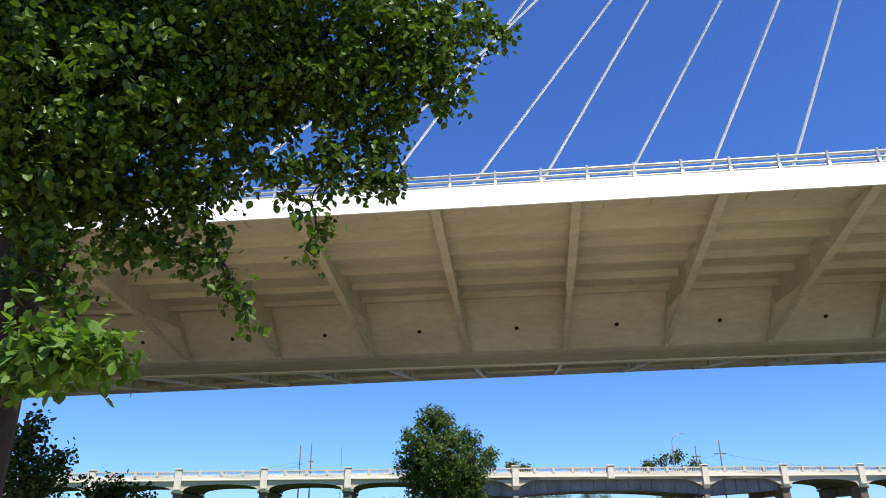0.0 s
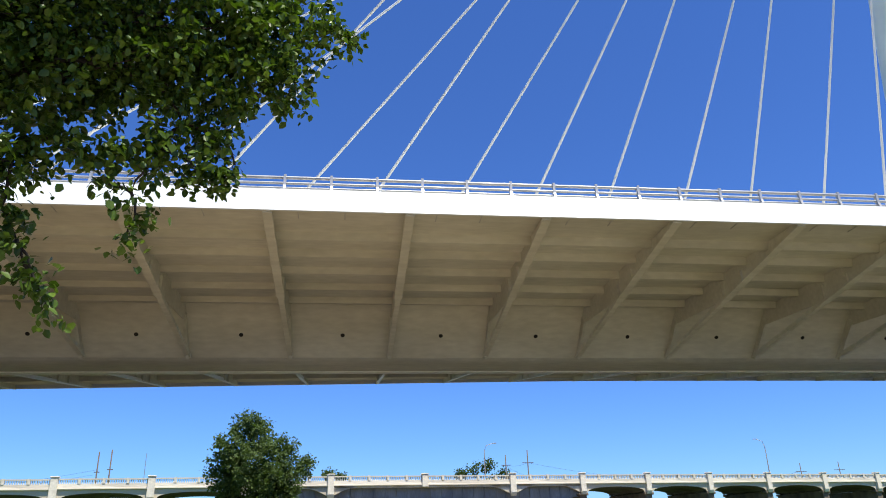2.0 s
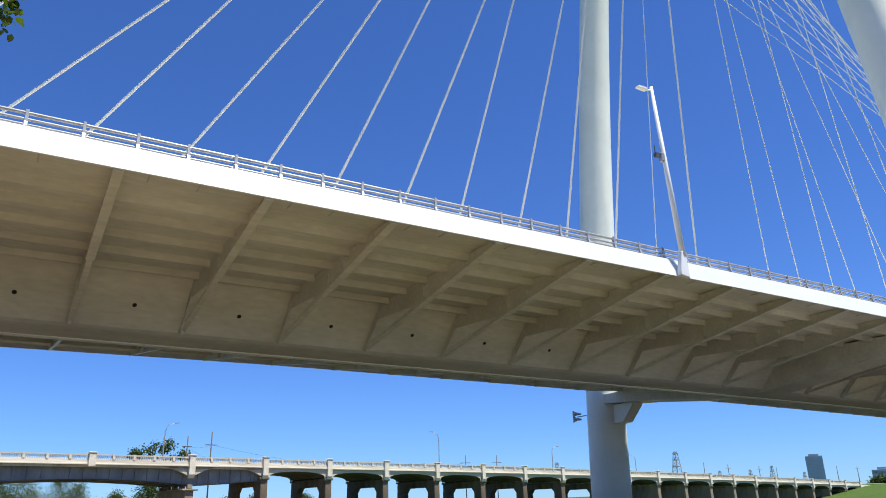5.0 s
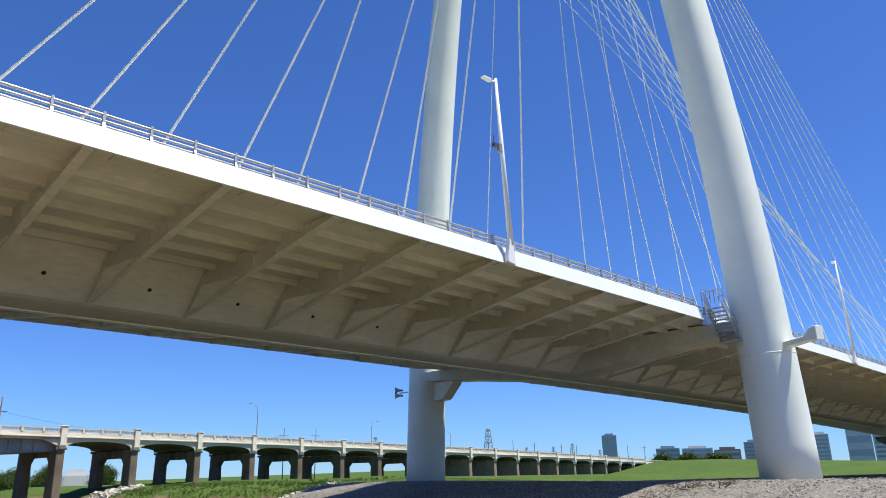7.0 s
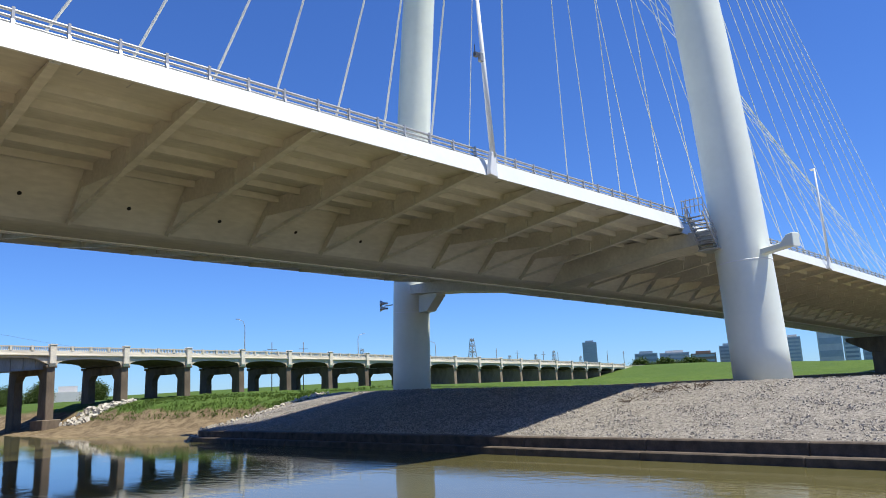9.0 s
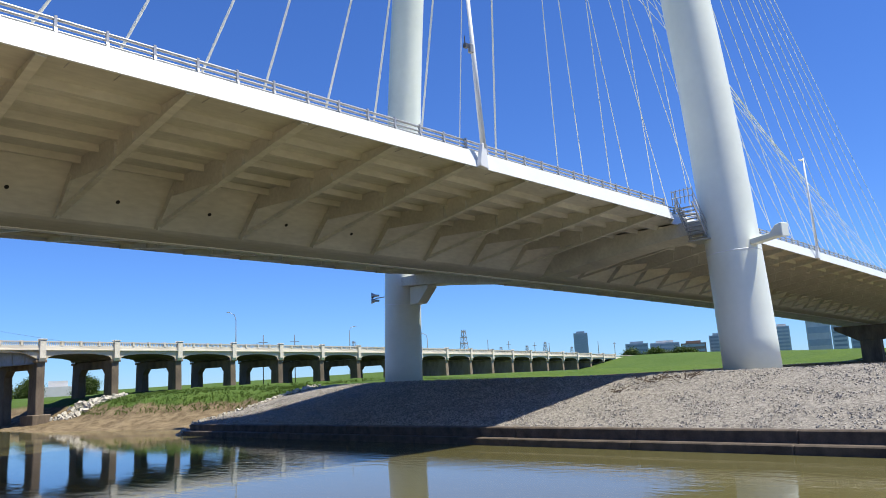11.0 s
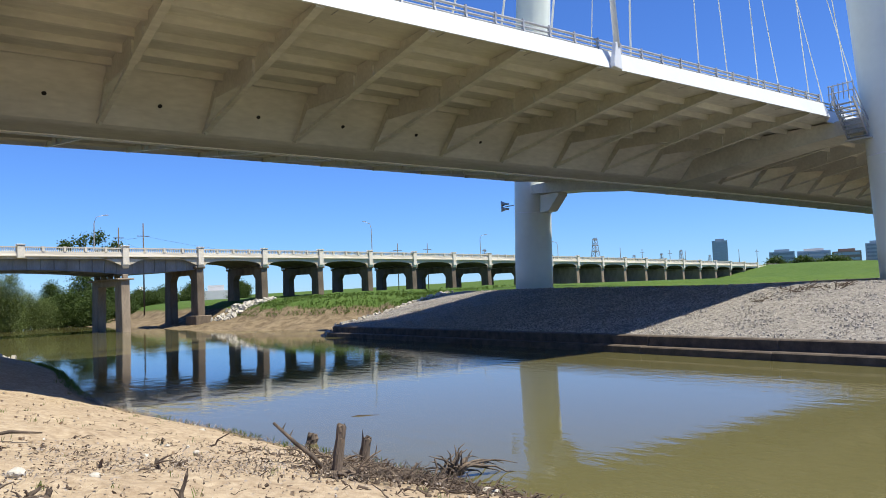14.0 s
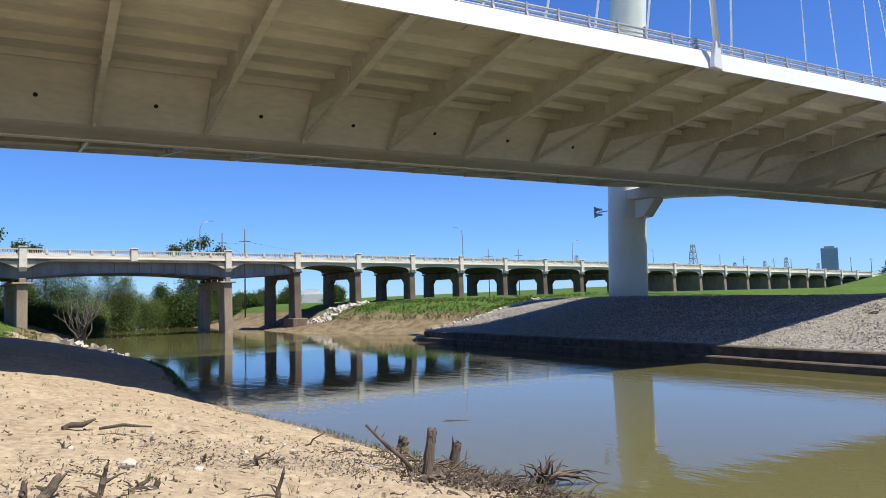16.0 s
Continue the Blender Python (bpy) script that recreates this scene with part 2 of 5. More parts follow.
class Soup:
    """Gathers boxes, tubes and strips into one mesh."""

    def __init__(self):
        self.v, self.f = [], []

    def add(self, verts, faces):
        k = len(self.v)
        self.v.extend(tuple(p) for p in verts)
        self.f.extend(tuple(i + k for i in f) for f in faces)
        return self

    def box(self, x0, x1, y0, y1, z0, z1, m=None):
        vs = [Vector((x, y, z)) for x in (x0, x1) for y in (y0, y1) for z in (z0, z1)]
        if m is not None:
            vs = [m @ v for v in vs]
        return self.add(vs, [(0, 1, 3, 2), (4, 6, 7, 5), (0, 4, 5, 1), (2, 3, 7, 6), (0, 2, 6, 4), (1, 5, 7, 3)])

    def prism(self, profile, p0, along, u, w):
        """A closed profile (list of (a, b)) in the axes u, w at p0, drawn out by the vector along."""
        p0, along, u, w = Vector(p0), Vector(along), Vector(u), Vector(w)
        a = [p0 + u * q[0] + w * q[1] for q in profile]
        n = len(a)
        self.add(a + [p + along for p in a], [tuple(range(n))[::-1], tuple(range(n, 2 * n))] + [(i, (i + 1) % n, n + (i + 1) % n, n + i) for i in range(n)])
        return self

    def tube(self, pts, radii, sides=8, cap=True):
        pts = [Vector(p) for p in pts]
        if not hasattr(radii, "__len__"):
            radii = [radii] * len(pts)
        k, vs, fs = 0, [], []
        ref = Vector((0.3, 0.2, 0.93))
        for i, p in enumerate(pts):
            d = (pts[min(i + 1, len(pts) - 1)] - pts[max(i - 1, 0)]).normalized()
            side = d.cross(ref)
            if side.length < 0.05:
                side = d.cross(Vector((1, 0, 0)))
            side.normalize()
            up = side.cross(d)
            for s in range(sides):
                a = 2 * math.pi * s / sides
                vs.append(p + (side * math.cos(a) + up * math.sin(a)) * radii[i])
        for i in range(len(pts) - 1):
            for s in range(sides):
                t = (s + 1) % sides
                fs.append((i * sides + s, i * sides + t, (i + 1) * sides + t, (i + 1) * sides + s))
        if cap:
            fs.append(tuple(range(sides))[::-1])
            fs.append(tuple((len(pts) - 1) * sides + s for s in range(sides)))
        return self.add(vs, fs)

    def mesh(self, name, material, smooth=False):
        return mesh_from(name, self.v, self.f, material, smooth)


def bevelled(me, width=0.02, angle=40):
    bm = bmesh.new()
    bm.from_mesh(me)
    bmesh.ops.remove_doubles(bm, verts=bm.verts, dist=1e-5)
    es = [e for e in bm.edges if e.is_manifold and e.calc_face_angle(0) > radians(angle)]
    bmesh.ops.bevel(bm, geom=es, offset=width, segments=1, affect="EDGES")
    bm.to_mesh(me)
    bm.free()
    return me


def smooth_step(a, b, x):
    t = np.clip((x - a) / (b - a), 0, 1)
    return t * t * (3 - 2 * t)


# ---- ground and river ----
def left_shore(y):
    return np.interp(y, [-400, -30, 0, 10, 12, 16, 20, 23, 27, 33, 38, 45, 51, 60, 64, 70, 78, 91, 115, 160, 230, 250],
                     [14, 13, 10.5, 9.8, 9.3, 8.8, 8.1, 7.8, 6.9, 6.3, 6.4, 7.0, 7.5, 7.4, 6.8, 4.4, 2.6, 2.6, 3.2, 9, 22, 30])


def right_shore(y):
    return np.interp(y, [-400, 68, 72, 76, 84, 92, 100, 106, 118, 130, 160, 230, 250],
                     [34.5, 34.5, 35.7, 39, 40, 36, 32.5, 32, 33, 32, 28, 30, 30])


def ground_z(x, y):
    x, y = np.asarray(x, float), np.asarray(y, float)
    xl, xr = left_shore(y), right_shore(y)
    d, e = xl - x, x - xr
    far = smooth_step(18, 28, y)
    cap = 2.45 + 0.65 * far
    left = cap * np.tanh((0.29 + 0.02 * far) * d / cap) + np.clip((d - 12) * 0.02, 0, 2.0) + 0.6 * smooth_step(60, 110, y) * smooth_step(0, 10, d)
    paved = np.interp(e, [0, 0.9, 1.0, 17.5, 26, 60, 200], [0.3, 0.3, 0.95, 3.65, 3.3, 3.1, 3.1])
    natural = np.interp(e, [0, 4, 8, 11, 15, 30], [0, 0.35, 1.3, 3.0, 3.9, 4.6])
    paved = paved + 0.4 * smooth_step(25, 60, y) * np.clip((e - 1) / 16.5, 0, 1)
    w = smooth_step(68.5, 75, y)
    right = paved * (1 - w) + natural * w
    right = right + (3.0 + 2.6 * smooth_step(70, 150, y)) * smooth_step(215, 285, x)
    bed = -np.clip(0.35 * np.minimum(-d, -e), 0, 1.6)
    z = np.where(d > 0, left, np.where(e > 0, right, bed))
    return np.where((y > 250) & (d <= 0) & (e <= 0), 2.0, z)


def build_ground():
    def axis(parts):
        out = []
        for a, b, n in parts:
            out.extend(np.linspace(a, b, n, endpoint=False))
        return np.array(out + [parts[-1][1]])
    gx = axis([(-4000, -600, 6), (-600, -60, 18), (-60, -12, 26), (-12, 13, 125), (13, 34, 20), (34, 36, 10), (36, 64, 40),
               (64, 300, 44), (300, 900, 16), (900, 4000, 8)])
    gy = axis([(-4000, -300, 6), (-300, -40, 14), (-40, 0, 20), (0, 42, 180), (42, 66, 30), (66, 80, 28), (80, 140, 50), (140, 320, 36),
               (320, 900, 16), (900, 4000, 8)])
    X, Y = np.meshgrid(gx, gy, indexing="ij")
    Z = ground_z(X, Y)
    xl, xr = left_shore(Y), right_shore(Y)
    land = np.clip(np.maximum(xl - X, X - xr) / 1.5, 0.15, 1)
    rough = np.zeros_like(Z)
    near = (X > -30) & (X < 70) & (Y > -10) & (Y < 145)
    for i, j in zip(*np.nonzero(near)):
        p = Vector((X[i, j], Y[i, j], 0))
        rough[i, j] = 0.10 * noise.noise(p * 0.45) + 0.07 * noise.noise(p * 1.7) + 0.05 * noise.noise(p * 4.2)
        if Y[i, j] > 74:
            rough[i, j] = 0.55 * noise.noise(p * 0.3) + 0.3 * noise.noise(p * 0.9)
    Z = Z + rough * land * np.where(X > xr, 0.8, 1.0)
    nx, ny = X.shape
    idx = np.arange(nx * ny).reshape(nx, ny)
    faces = np.stack([idx[:-1, :-1], idx[1:, :-1], idx[1:, 1:], idx[:-1, 1:]], -1).reshape(-1, 4)
    me = mesh_from("ground", np.stack([X, Y, Z], -1).reshape(-1, 3).tolist(), faces.tolist(), M_GROUND, True)
    e = X - xr
    w = smooth_step(68.5, 72, Y)
    rub = ((e > 0) & (e < 30)) * (1 - w) * (1 - smooth_step(38, 60, e))
    grass_r = (e > 0) * np.maximum(w * smooth_step(8, 13, e), smooth_step(38, 60, e))
    under = smooth_step(5, 20, Y) * (1 - smooth_step(62, 69, Y)) * (1 - smooth_step(180, 215, X))
    grass_r = grass_r * (1 - under)
    dl = xl - X
    grass_l = (dl > 0) * np.maximum(smooth_step(62, 80, Y) * smooth_step(3, 8, dl), smooth_step(70, 110, dl))
    grass = np.maximum(grass_r, grass_l)
    mud = np.clip((e > 0) * np.maximum(w, under) + (dl > 0) * smooth_step(80, 100, Y) * 0.7 + (dl > 0) * smooth_step(13, 19, dl) + (dl > 0) * (1 - smooth_step(0.1, 1.4, dl)) * 0.8 + ((dl <= 0) & (e <= 0)) * 1.0, 0, 1)
    for nm, val in (("mud", mud), ("grass", grass), ("rubble", rub)):
        a = me.attributes.new(nm, "FLOAT", "POINT")
        a.data.foreach_set("value", val.reshape(-1).astype(np.float32))
    tagged(new("ground", me), "sandy river bank, grass floodplain and rubble embankment", "ground", kind="structure")


build_ground()
tagged(new("water", mesh_from("water", [(-40, -420, 0), (90, -420, 0), (90, 300, 0), (-40, 300, 0)], [(0, 1, 2, 3)], M_WATER)),
       "silty brown river with small ripples reflecting the sky", "river", kind="structure")

# concrete ledge at the foot of the embankment, in two steps
ledge = thing("embankment_ledge", "stained two-step concrete kerb along the river", "kerb", kind="structure")
for a in range(-60, 68, 8):
    for nm, x0, x1, z0, z1 in (("lower_step", 34.2, 35.0, -0.8, 0.42), ("upper_step", 34.95, 35.7, 0.0, 1.0)):
        s = Soup().box(x0, x1, a + 0.004, min(a + 7.996, 69.5), z0, z1 + random.uniform(-0.012, 0.012))
        part(nm, bevelled(s.mesh(nm, M_LEDGE), 0.06), ledge)


# ---- the cable-stayed bridge ----
YN, YF, YC = 25.33, 58.08, 41.71
BAY, RIB0, XP = 5.37, 2.22, 56.98
Z_SOFFIT, Z_TOP = 15.75, 16.37


def deck_dz(x):
    return -0.000087 * max(0.0, x - 23.0) ** 2


def cross_fall(x):
    """How far the far rim of the deck lies under the near one."""
    return float(np.clip(0.0118 * (x - 7.0), -0.9, 0.12))


def fall(x, y):
    return cross_fall(x) * max(0.0, (y - YC) / (YF - YC))


def notch(x):
    """How far the deck's edge steps in beside the arch."""
    return float(np.interp(abs(x - XP), [2.6, 4.0], [0.9, 0.0]))


STATIONS = sorted([RIB0 + BAY * k for k in range(-15, 61)] + [XP - 4.0, XP - 3.3, XP - 2.6, XP + 2.6, XP + 3.3, XP + 4.0])


def sweep(name, profile, material, edge=0, smooth=False, stations=STATIONS):
    """A closed (y, z) profile carried along the bridge; edge: 1 or -1 where it follows the near or far rim."""
    v, f, n = [], [], len(profile)
    for x in stations:
        for y, z in profile:
            v.append((x, y + edge * notch(x), z + deck_dz(x) + fall(x, y)))
    for i in range(len(stations) - 1):
        for j in range(n):
            k = (j + 1) % n
            f.append((i * n + j, i * n + k, (i + 1) * n + k, (i + 1) * n + j))
    f.append(tuple(range(n))[::-1])
    f.append(tuple(len(v) - n + j for j in range(n)))
    return mesh_from(name, v, f, material, smooth)


def mirror(profile):
    return [(2 * YC - y, z) for y, z in profile][::-1]


bridge = thing("cable_stayed_bridge", "white cable-stayed road bridge with a tall tubular steel arch", "bridge")
v, f = [], []
for x in STATIONS:
    for y, z in ((YN + 0.1 + notch(x), Z_SOFFIT), (YN + 0.4 + notch(x), Z_TOP), (YF - 0.4 - notch(x), Z_TOP), (YF - 0.1 - notch(x), Z_SOFFIT)):
        v.append((x, y, z + deck_dz(x) + fall(x, y)))
for i in range(len(STATIONS) - 1):
    for j in range(4):
        k = (j + 1) % 4
        f.append((i * 4 + j, i * 4 + k, (i + 1) * 4 + k, (i + 1) * 4 + j))
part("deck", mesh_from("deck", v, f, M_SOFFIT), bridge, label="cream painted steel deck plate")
fascia = [(YN - 0.02, 15.5), (YN + 0.1, 15.5), (YN + 0.45, 16.50), (YN + 0.3, 16.53)]
part("fascia", sweep("fascia", fascia, M_FASCIA, 1), bridge, label="bright white edge plate")
part("fascia", sweep("fascia", mirror(fascia), M_FASCIA, -1), bridge, label="bright white edge plate")
box_profile = [(37.7, 15.752), (39.9, 13.3), (40.2, 13.17), (40.6, 13.09), (41.0, 13.06), (42.42, 13.06), (42.82, 13.09), (43.22, 13.17), (43.52, 13.3), (45.72, 15.752)]
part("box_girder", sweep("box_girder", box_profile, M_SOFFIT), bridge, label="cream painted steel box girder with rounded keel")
flange = [(42.2, 12.99), (42.75, 13.01), (42.75, 13.1), (42.2, 13.07)]
part("foot_flange", sweep("foot_flange", flange, M_WHITE), bridge)
for y in (28.1, 30.0, 32.2, 34.5, 36.7):
    prof = [(y - 0.17, 15.76), (y - 0.11, 15.40), (y + 0.11, 15.40), (y + 0.17, 15.76)]
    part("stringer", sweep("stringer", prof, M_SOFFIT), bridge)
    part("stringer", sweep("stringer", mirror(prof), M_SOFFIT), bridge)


def rib_mesh(name, wide, flip):
    """A plate that deepens from the rim and runs back up to the web, its lower flange, and the strut that goes on to the web's foot."""
    def low(y):
        return 15.44 - (y - 25.46) * 0.1513
    s = Soup()
    shapes = [([(25.46, 15.74), (25.46, 15.5), (32.2, low(32.2) + 0.06), (38.5, 14.84), (37.7, 15.74)], 0.06),
              ([(25.46, 15.5), (25.46, 15.44), (32.6, low(32.6)), (32.6, low(32.6) + 0.06)], wide),
              ([(31.4, low(31.4)), (39.87, 13.26), (39.87, 13.46), (32.6, low(32.6) + 0.2), (31.4, low(31.4) + 0.08)], 0.25)]
    if flip:
        shapes = [shapes[0], (shapes[1][0], 0.2), (shapes[2][0], 0.2)]
    for pr, w in shapes:
        if flip:
            pr = mirror(pr)
        s.prism(pr, (-w / 2, 0, 0), (w, 0, 0), (0, 1, 0), (0, 0, 1))
    web = [(38.12, 15.28), (39.87, 13.33), (39.62, 13.16), (37.72, 15.02)]
    s.prism(mirror(web) if flip else web, (-0.07, 0, 0), (0.14, 0, 0), (0, 1, 0), (0, 0, 1))
    for y in (30.4, 32.3):
        yy = 2 * YC - y if flip else y
        s.box(-wide / 2 + 0.03, wide / 2 - 0.03, yy - 0.02, yy + 0.02, low(y) + 0.06, 15.3)
    me = s.mesh(name, M_SOFFIT)
    if flip:  # far flanges and struts go white: light bounced off sunlit ground, painted in
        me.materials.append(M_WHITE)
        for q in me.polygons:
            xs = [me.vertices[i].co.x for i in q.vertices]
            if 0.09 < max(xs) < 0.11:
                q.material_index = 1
    return me


rib_near, rib_far = rib_mesh("rib", 0.36, False), rib_mesh("rib", 0.36, True)
for k in range(-15, 60):
    x = RIB0 + BAY * k
    if abs(x - XP) < 3.2:
        continue
    part("rib", rib_near, bridge, Matrix.Translation((x, 0, deck_dz(x))))
    tilt = Matrix.Rotation(math.atan2(cross_fall(x), YF - YC), 4, "X")
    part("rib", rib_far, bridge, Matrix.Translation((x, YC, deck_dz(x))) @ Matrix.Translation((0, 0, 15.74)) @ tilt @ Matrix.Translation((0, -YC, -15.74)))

# splice straps across the rim of the deck's underside
strap = Soup().box(-0.02, 0.02, 25.75, 26.6, 15.725, 15.745).mesh("splice_strap", M_RAIL)
for k in range(-36, 40):
    x = RIB0 + 1.1 + BAY / 3 * k
    if abs((x - RIB0) / BAY - round((x - RIB0) / BAY)) * BAY > 0.7:
        part("splice_strap", strap, bridge, Matrix.Translation((x, 0, deck_dz(x))))

# drain holes in the web
s = Soup()
wn_dir = Vector((0, -2.45, -2.2)).normalized()
s.tube([wn_dir * -0.06, wn_dir * 0.012], 0.115, 14)
hole_me = s.mesh("drain_hole", M_HOLE)
for k in range(-9, 7):
    x = -0.36 + BAY * k
    part("drain_hole", hole_me, bridge, Matrix.Translation((x, 38.98, 14.325)))

# cross girders that carry the deck to the two legs of the arch
for flip in (False, True):
    pr = [(23.4, 15.6), (23.4, 14.7), (29.0, 14.3), (39.5, 13.1), (41.0, 13.04), (41.0, 15.7)]
    pr = mirror(pr) if flip else pr
    s = Soup()
    s.prism(pr, (XP - 1.5, 0, deck_dz(XP)), (3.0, 0, 0), (0, 1, 0), (0, 0, 1))
    part("cross_girder", s.mesh("cross_girder", M_SOFFIT), bridge)

# railing
for z, r in ((16.74, 0.045), (16.94, 0.055), (17.18, 0.065)):
    s = Soup()
    s.tube([(x, YN + 0.65 + notch(x), z + deck_dz(x)) for x in STATIONS], r, 8)
    part("rail", s.mesh("rail", M_RAIL, True), bridge)
s = Soup()
s.prism([(0.12, 16.36), (0.40, 16.36), (0.40, 17.1), (0.36, 17.16), (0.26, 17.16), (0.24, 16.7)], (-0.05, YN, 0), (0.1, 0, 0), (0, 1, 0), (0, 0, 1))
s.box(-0.13, 0.13, YN + 0.02, YN + 0.34, 16.38, 16.43)
post_me = s.mesh("railing_post", M_RAIL)
for k in range(-45, 178):
    x = RIB0 + 0.55 + BAY / 3 * k
    part("railing_post", post_me, bridge, Matrix.Translation((x, notch(x) + 0.32, 0.14 + deck_dz(x))))


# the arch
def arch_off(z):
    q = (z - 4.0) / 1.15
    return 1.15 * (17.3 - 0.030 * q - 0.00115 * q * q) - 0.42


arch_zs = list(np.linspace(3.0, 100, 34)) + list(np.linspace(102, 127.6, 18))
arch_path = [(XP, YC - arch_off(z), z) for z in arch_zs] + [(XP, YC + 1.5 * math.cos(a), 128.6) for a in (2.5, 1.57, 0.64)] + [(XP, YC + arch_off(z), z) for z in arch_zs[::-1]]
arch_r = [2.13 - 0.005 * min(z, 125) for _, _, z in arch_path]
s = Soup().tube(arch_path, arch_r, 40)
part("arch", s.mesh("arch", M_ARCH, True), bridge, label="pale grey painted tubular steel arch")
for z in (12.6,):
    for sg in (-1, 1):
        s = Soup().tube([(XP, YC + sg * arch_off(z + q), z + q) for q in (-0.04, 0.04)], 2.142 - 0.005 * z, 40)
        part("weld_ring", s.mesh("weld_ring", M_WHITE, True), bridge)
# stay cables: the even ones end on the near half of the arch, the odd ones cross over to the far half
STAY_NEAR = {6: 117.0, 8: 118.0, 10: 120.5, 12: 126.0, 14: 121.5, 16: 109.0, 18: 94.5}
STAY_FAR = {1: 108.7, 3: 112.0, 5: 118.5, 15: 126.5, 17: 121.0, 19: 115.0, 21: 113.0}
for k in range(-8, 48):
    xa = -13.72 + 5.425 * k - 0.095 * max(0, 6 - k)
    if k == 13:
        continue
    if k % 2 == 0:
        zt, side = STAY_NEAR.get(k, 115.5 if k < 8 else 91.0), -1
    else:
        zt, side = STAY_FAR.get(k, min(127.5, 127.5 - 3.5 * (7 - k)) if k < 13 else 113.0 - 1.35 * (k - 21)), 1
    a = Vector((xa, YC, 16.3 + deck_dz(xa)))
    b = Vector((XP, YC + side * (arch_off(zt) - 0.5), zt))
    d = (b - a).normalized()
    part("stay_cable", Soup().tube([a, b], 0.04 if k == 11 else 0.088 if xa < XP else 0.05, 10).mesh("stay_cable", M_WHITE, True), bridge)
    part("cable_socket", Soup().tube([a, a + d * 1.8, a + d * 1.9], [0.14, 0.14, 0.08], 10).mesh("cable_socket", M_WHITE, True), bridge)

# bridge pier beyond the arch
for x in (171.0, 262.0):
    dz = deck_dz(x)
    s = Soup()
    s.prism([(-6.5, 12.7), (-6.5, 12.0), (-2.2, 9.6), (2.2, 9.6), (6.5, 12.0), (6.5, 12.7)], (x - 1.2, YC, dz), (2.4, 0, 0), (0, 1, 0), (0, 0, 1))
    s.box(x - 1.1, x + 1.1, YC - 1.9, YC + 1.9, 2.5, 9.7 + dz)
    part("pier", bevelled(s.mesh("pier", M_PIER), 0.1), bridge, label="concrete hammerhead pier")

# arms and access stair at the legs
s = Soup()
zb = 13.5
s.prism([(20.9, -0.45), (20.9, 0.0), (19.2, 0.1), (18.7, 0.6), (18.2, 0.7), (18.2, -0.35), (18.7, -0.25)], (XP - 0.4, 0, zb - 0.1), (0.8, 0, 0), (0, 1, 0), (0, 0, 1))
leg_y = YC - arch_off(13.5)
turn = Matrix.Translation((XP, leg_y, 0)) @ Matrix.Rotation(radians(-20), 4, "Z") @ Matrix.Diagonal((1, 1.12, 1, 1)) @ Matrix.Translation((-XP, -leg_y, 0))
arm_me = bevelled(s.mesh("floodlight_arm", M_ARCH), 0.05)
arm_me.transform(turn)
part("floodlight_arm", arm_me, bridge)
s = Soup()
s.prism([(60.6, 12.3), (60.6, 14.4), (56.0, 14.4), (56.0, 14.05), (57.6, 12.5)], (XP - 0.7, 0, 0), (1.4, 0, 0), (0, 1, 0), (0, 0, 1))
part("corbel", bevelled(s.mesh("corbel", M_ARCH), 0.05), bridge)
s = Soup()
for y in (55.6, 56.4, 57.2):
    s.tube([(XP - 0.6, y, 14.4), (XP - 0.6, y, 15.0)], 0.04, 6)
s.tube([(XP - 0.6, 55.6, 15.0), (XP - 0.6, 57.6, 15.0)], 0.04, 6)
part("corbel_railing", s.mesh("corbel_railing", M_STEEL), bridge)
SX, SY = 55.2, 23.75  # foot of the stair
stair = part("access_stair", Soup().box(SX - 0.5, SX + 1.6, SY - 0.3, SY + 1.45, 13.75, 13.85).mesh("access_stair", M_RAIL), bridge, label="galvanised steel access stair")
for y in (SY, SY + 1.4):
    s = Soup().prism([(0, 0), (0.3, 0), (-1.9, 2.75), (-2.2, 2.75)], (SX, y, 13.8), (0, 0.06, 0), (1, 0, 0), (0, 0, 1))
    part("stair_stringer", s.mesh("stair_stringer", M_RAIL), stair)
tread = Soup().box(-0.17, 0.17, SY + 0.02, SY + 1.4, -0.03, 0.03).mesh("tread", M_RAIL)
for k in range(9):
    part("tread", tread, stair, Matrix.Translation((SX - 0.2 * k, 0, 14.05 + 0.28 * k)))
s = Soup()
for k in range(7):
    x, z = SX + 0.2 - 0.36 * k, 13.8 + 0.46 * k
    s.tube([(x, SY + 1.45, z), (x, SY + 1.45, min(z + 1.1, 17.7))], 0.04, 6)
for k in range(6):
    s.tube([(SX - 2.1, SY - 0.1 + 0.34 * k, 16.5), (SX - 2.1, SY - 0.1 + 0.34 * k, 17.7)], 0.035, 6)
for q in (0.55, 1.1):
    for y in (SY - 0.02, SY + 1.45):
        s.tube([(SX - 2.1, y, 16.55 + q), (SX + 0.2, y, 13.8 + q), (SX + 1.4, y, 13.8 + q)], 0.035, 6)
    s.tube([(SX - 2.1, SY - 0.1, 16.5 + q), (SX - 2.1, SY + 1.7, 16.5 + q)], 0.035, 6)
part("stair_railing", s.mesh("stair_railing", M_RAIL), stair)


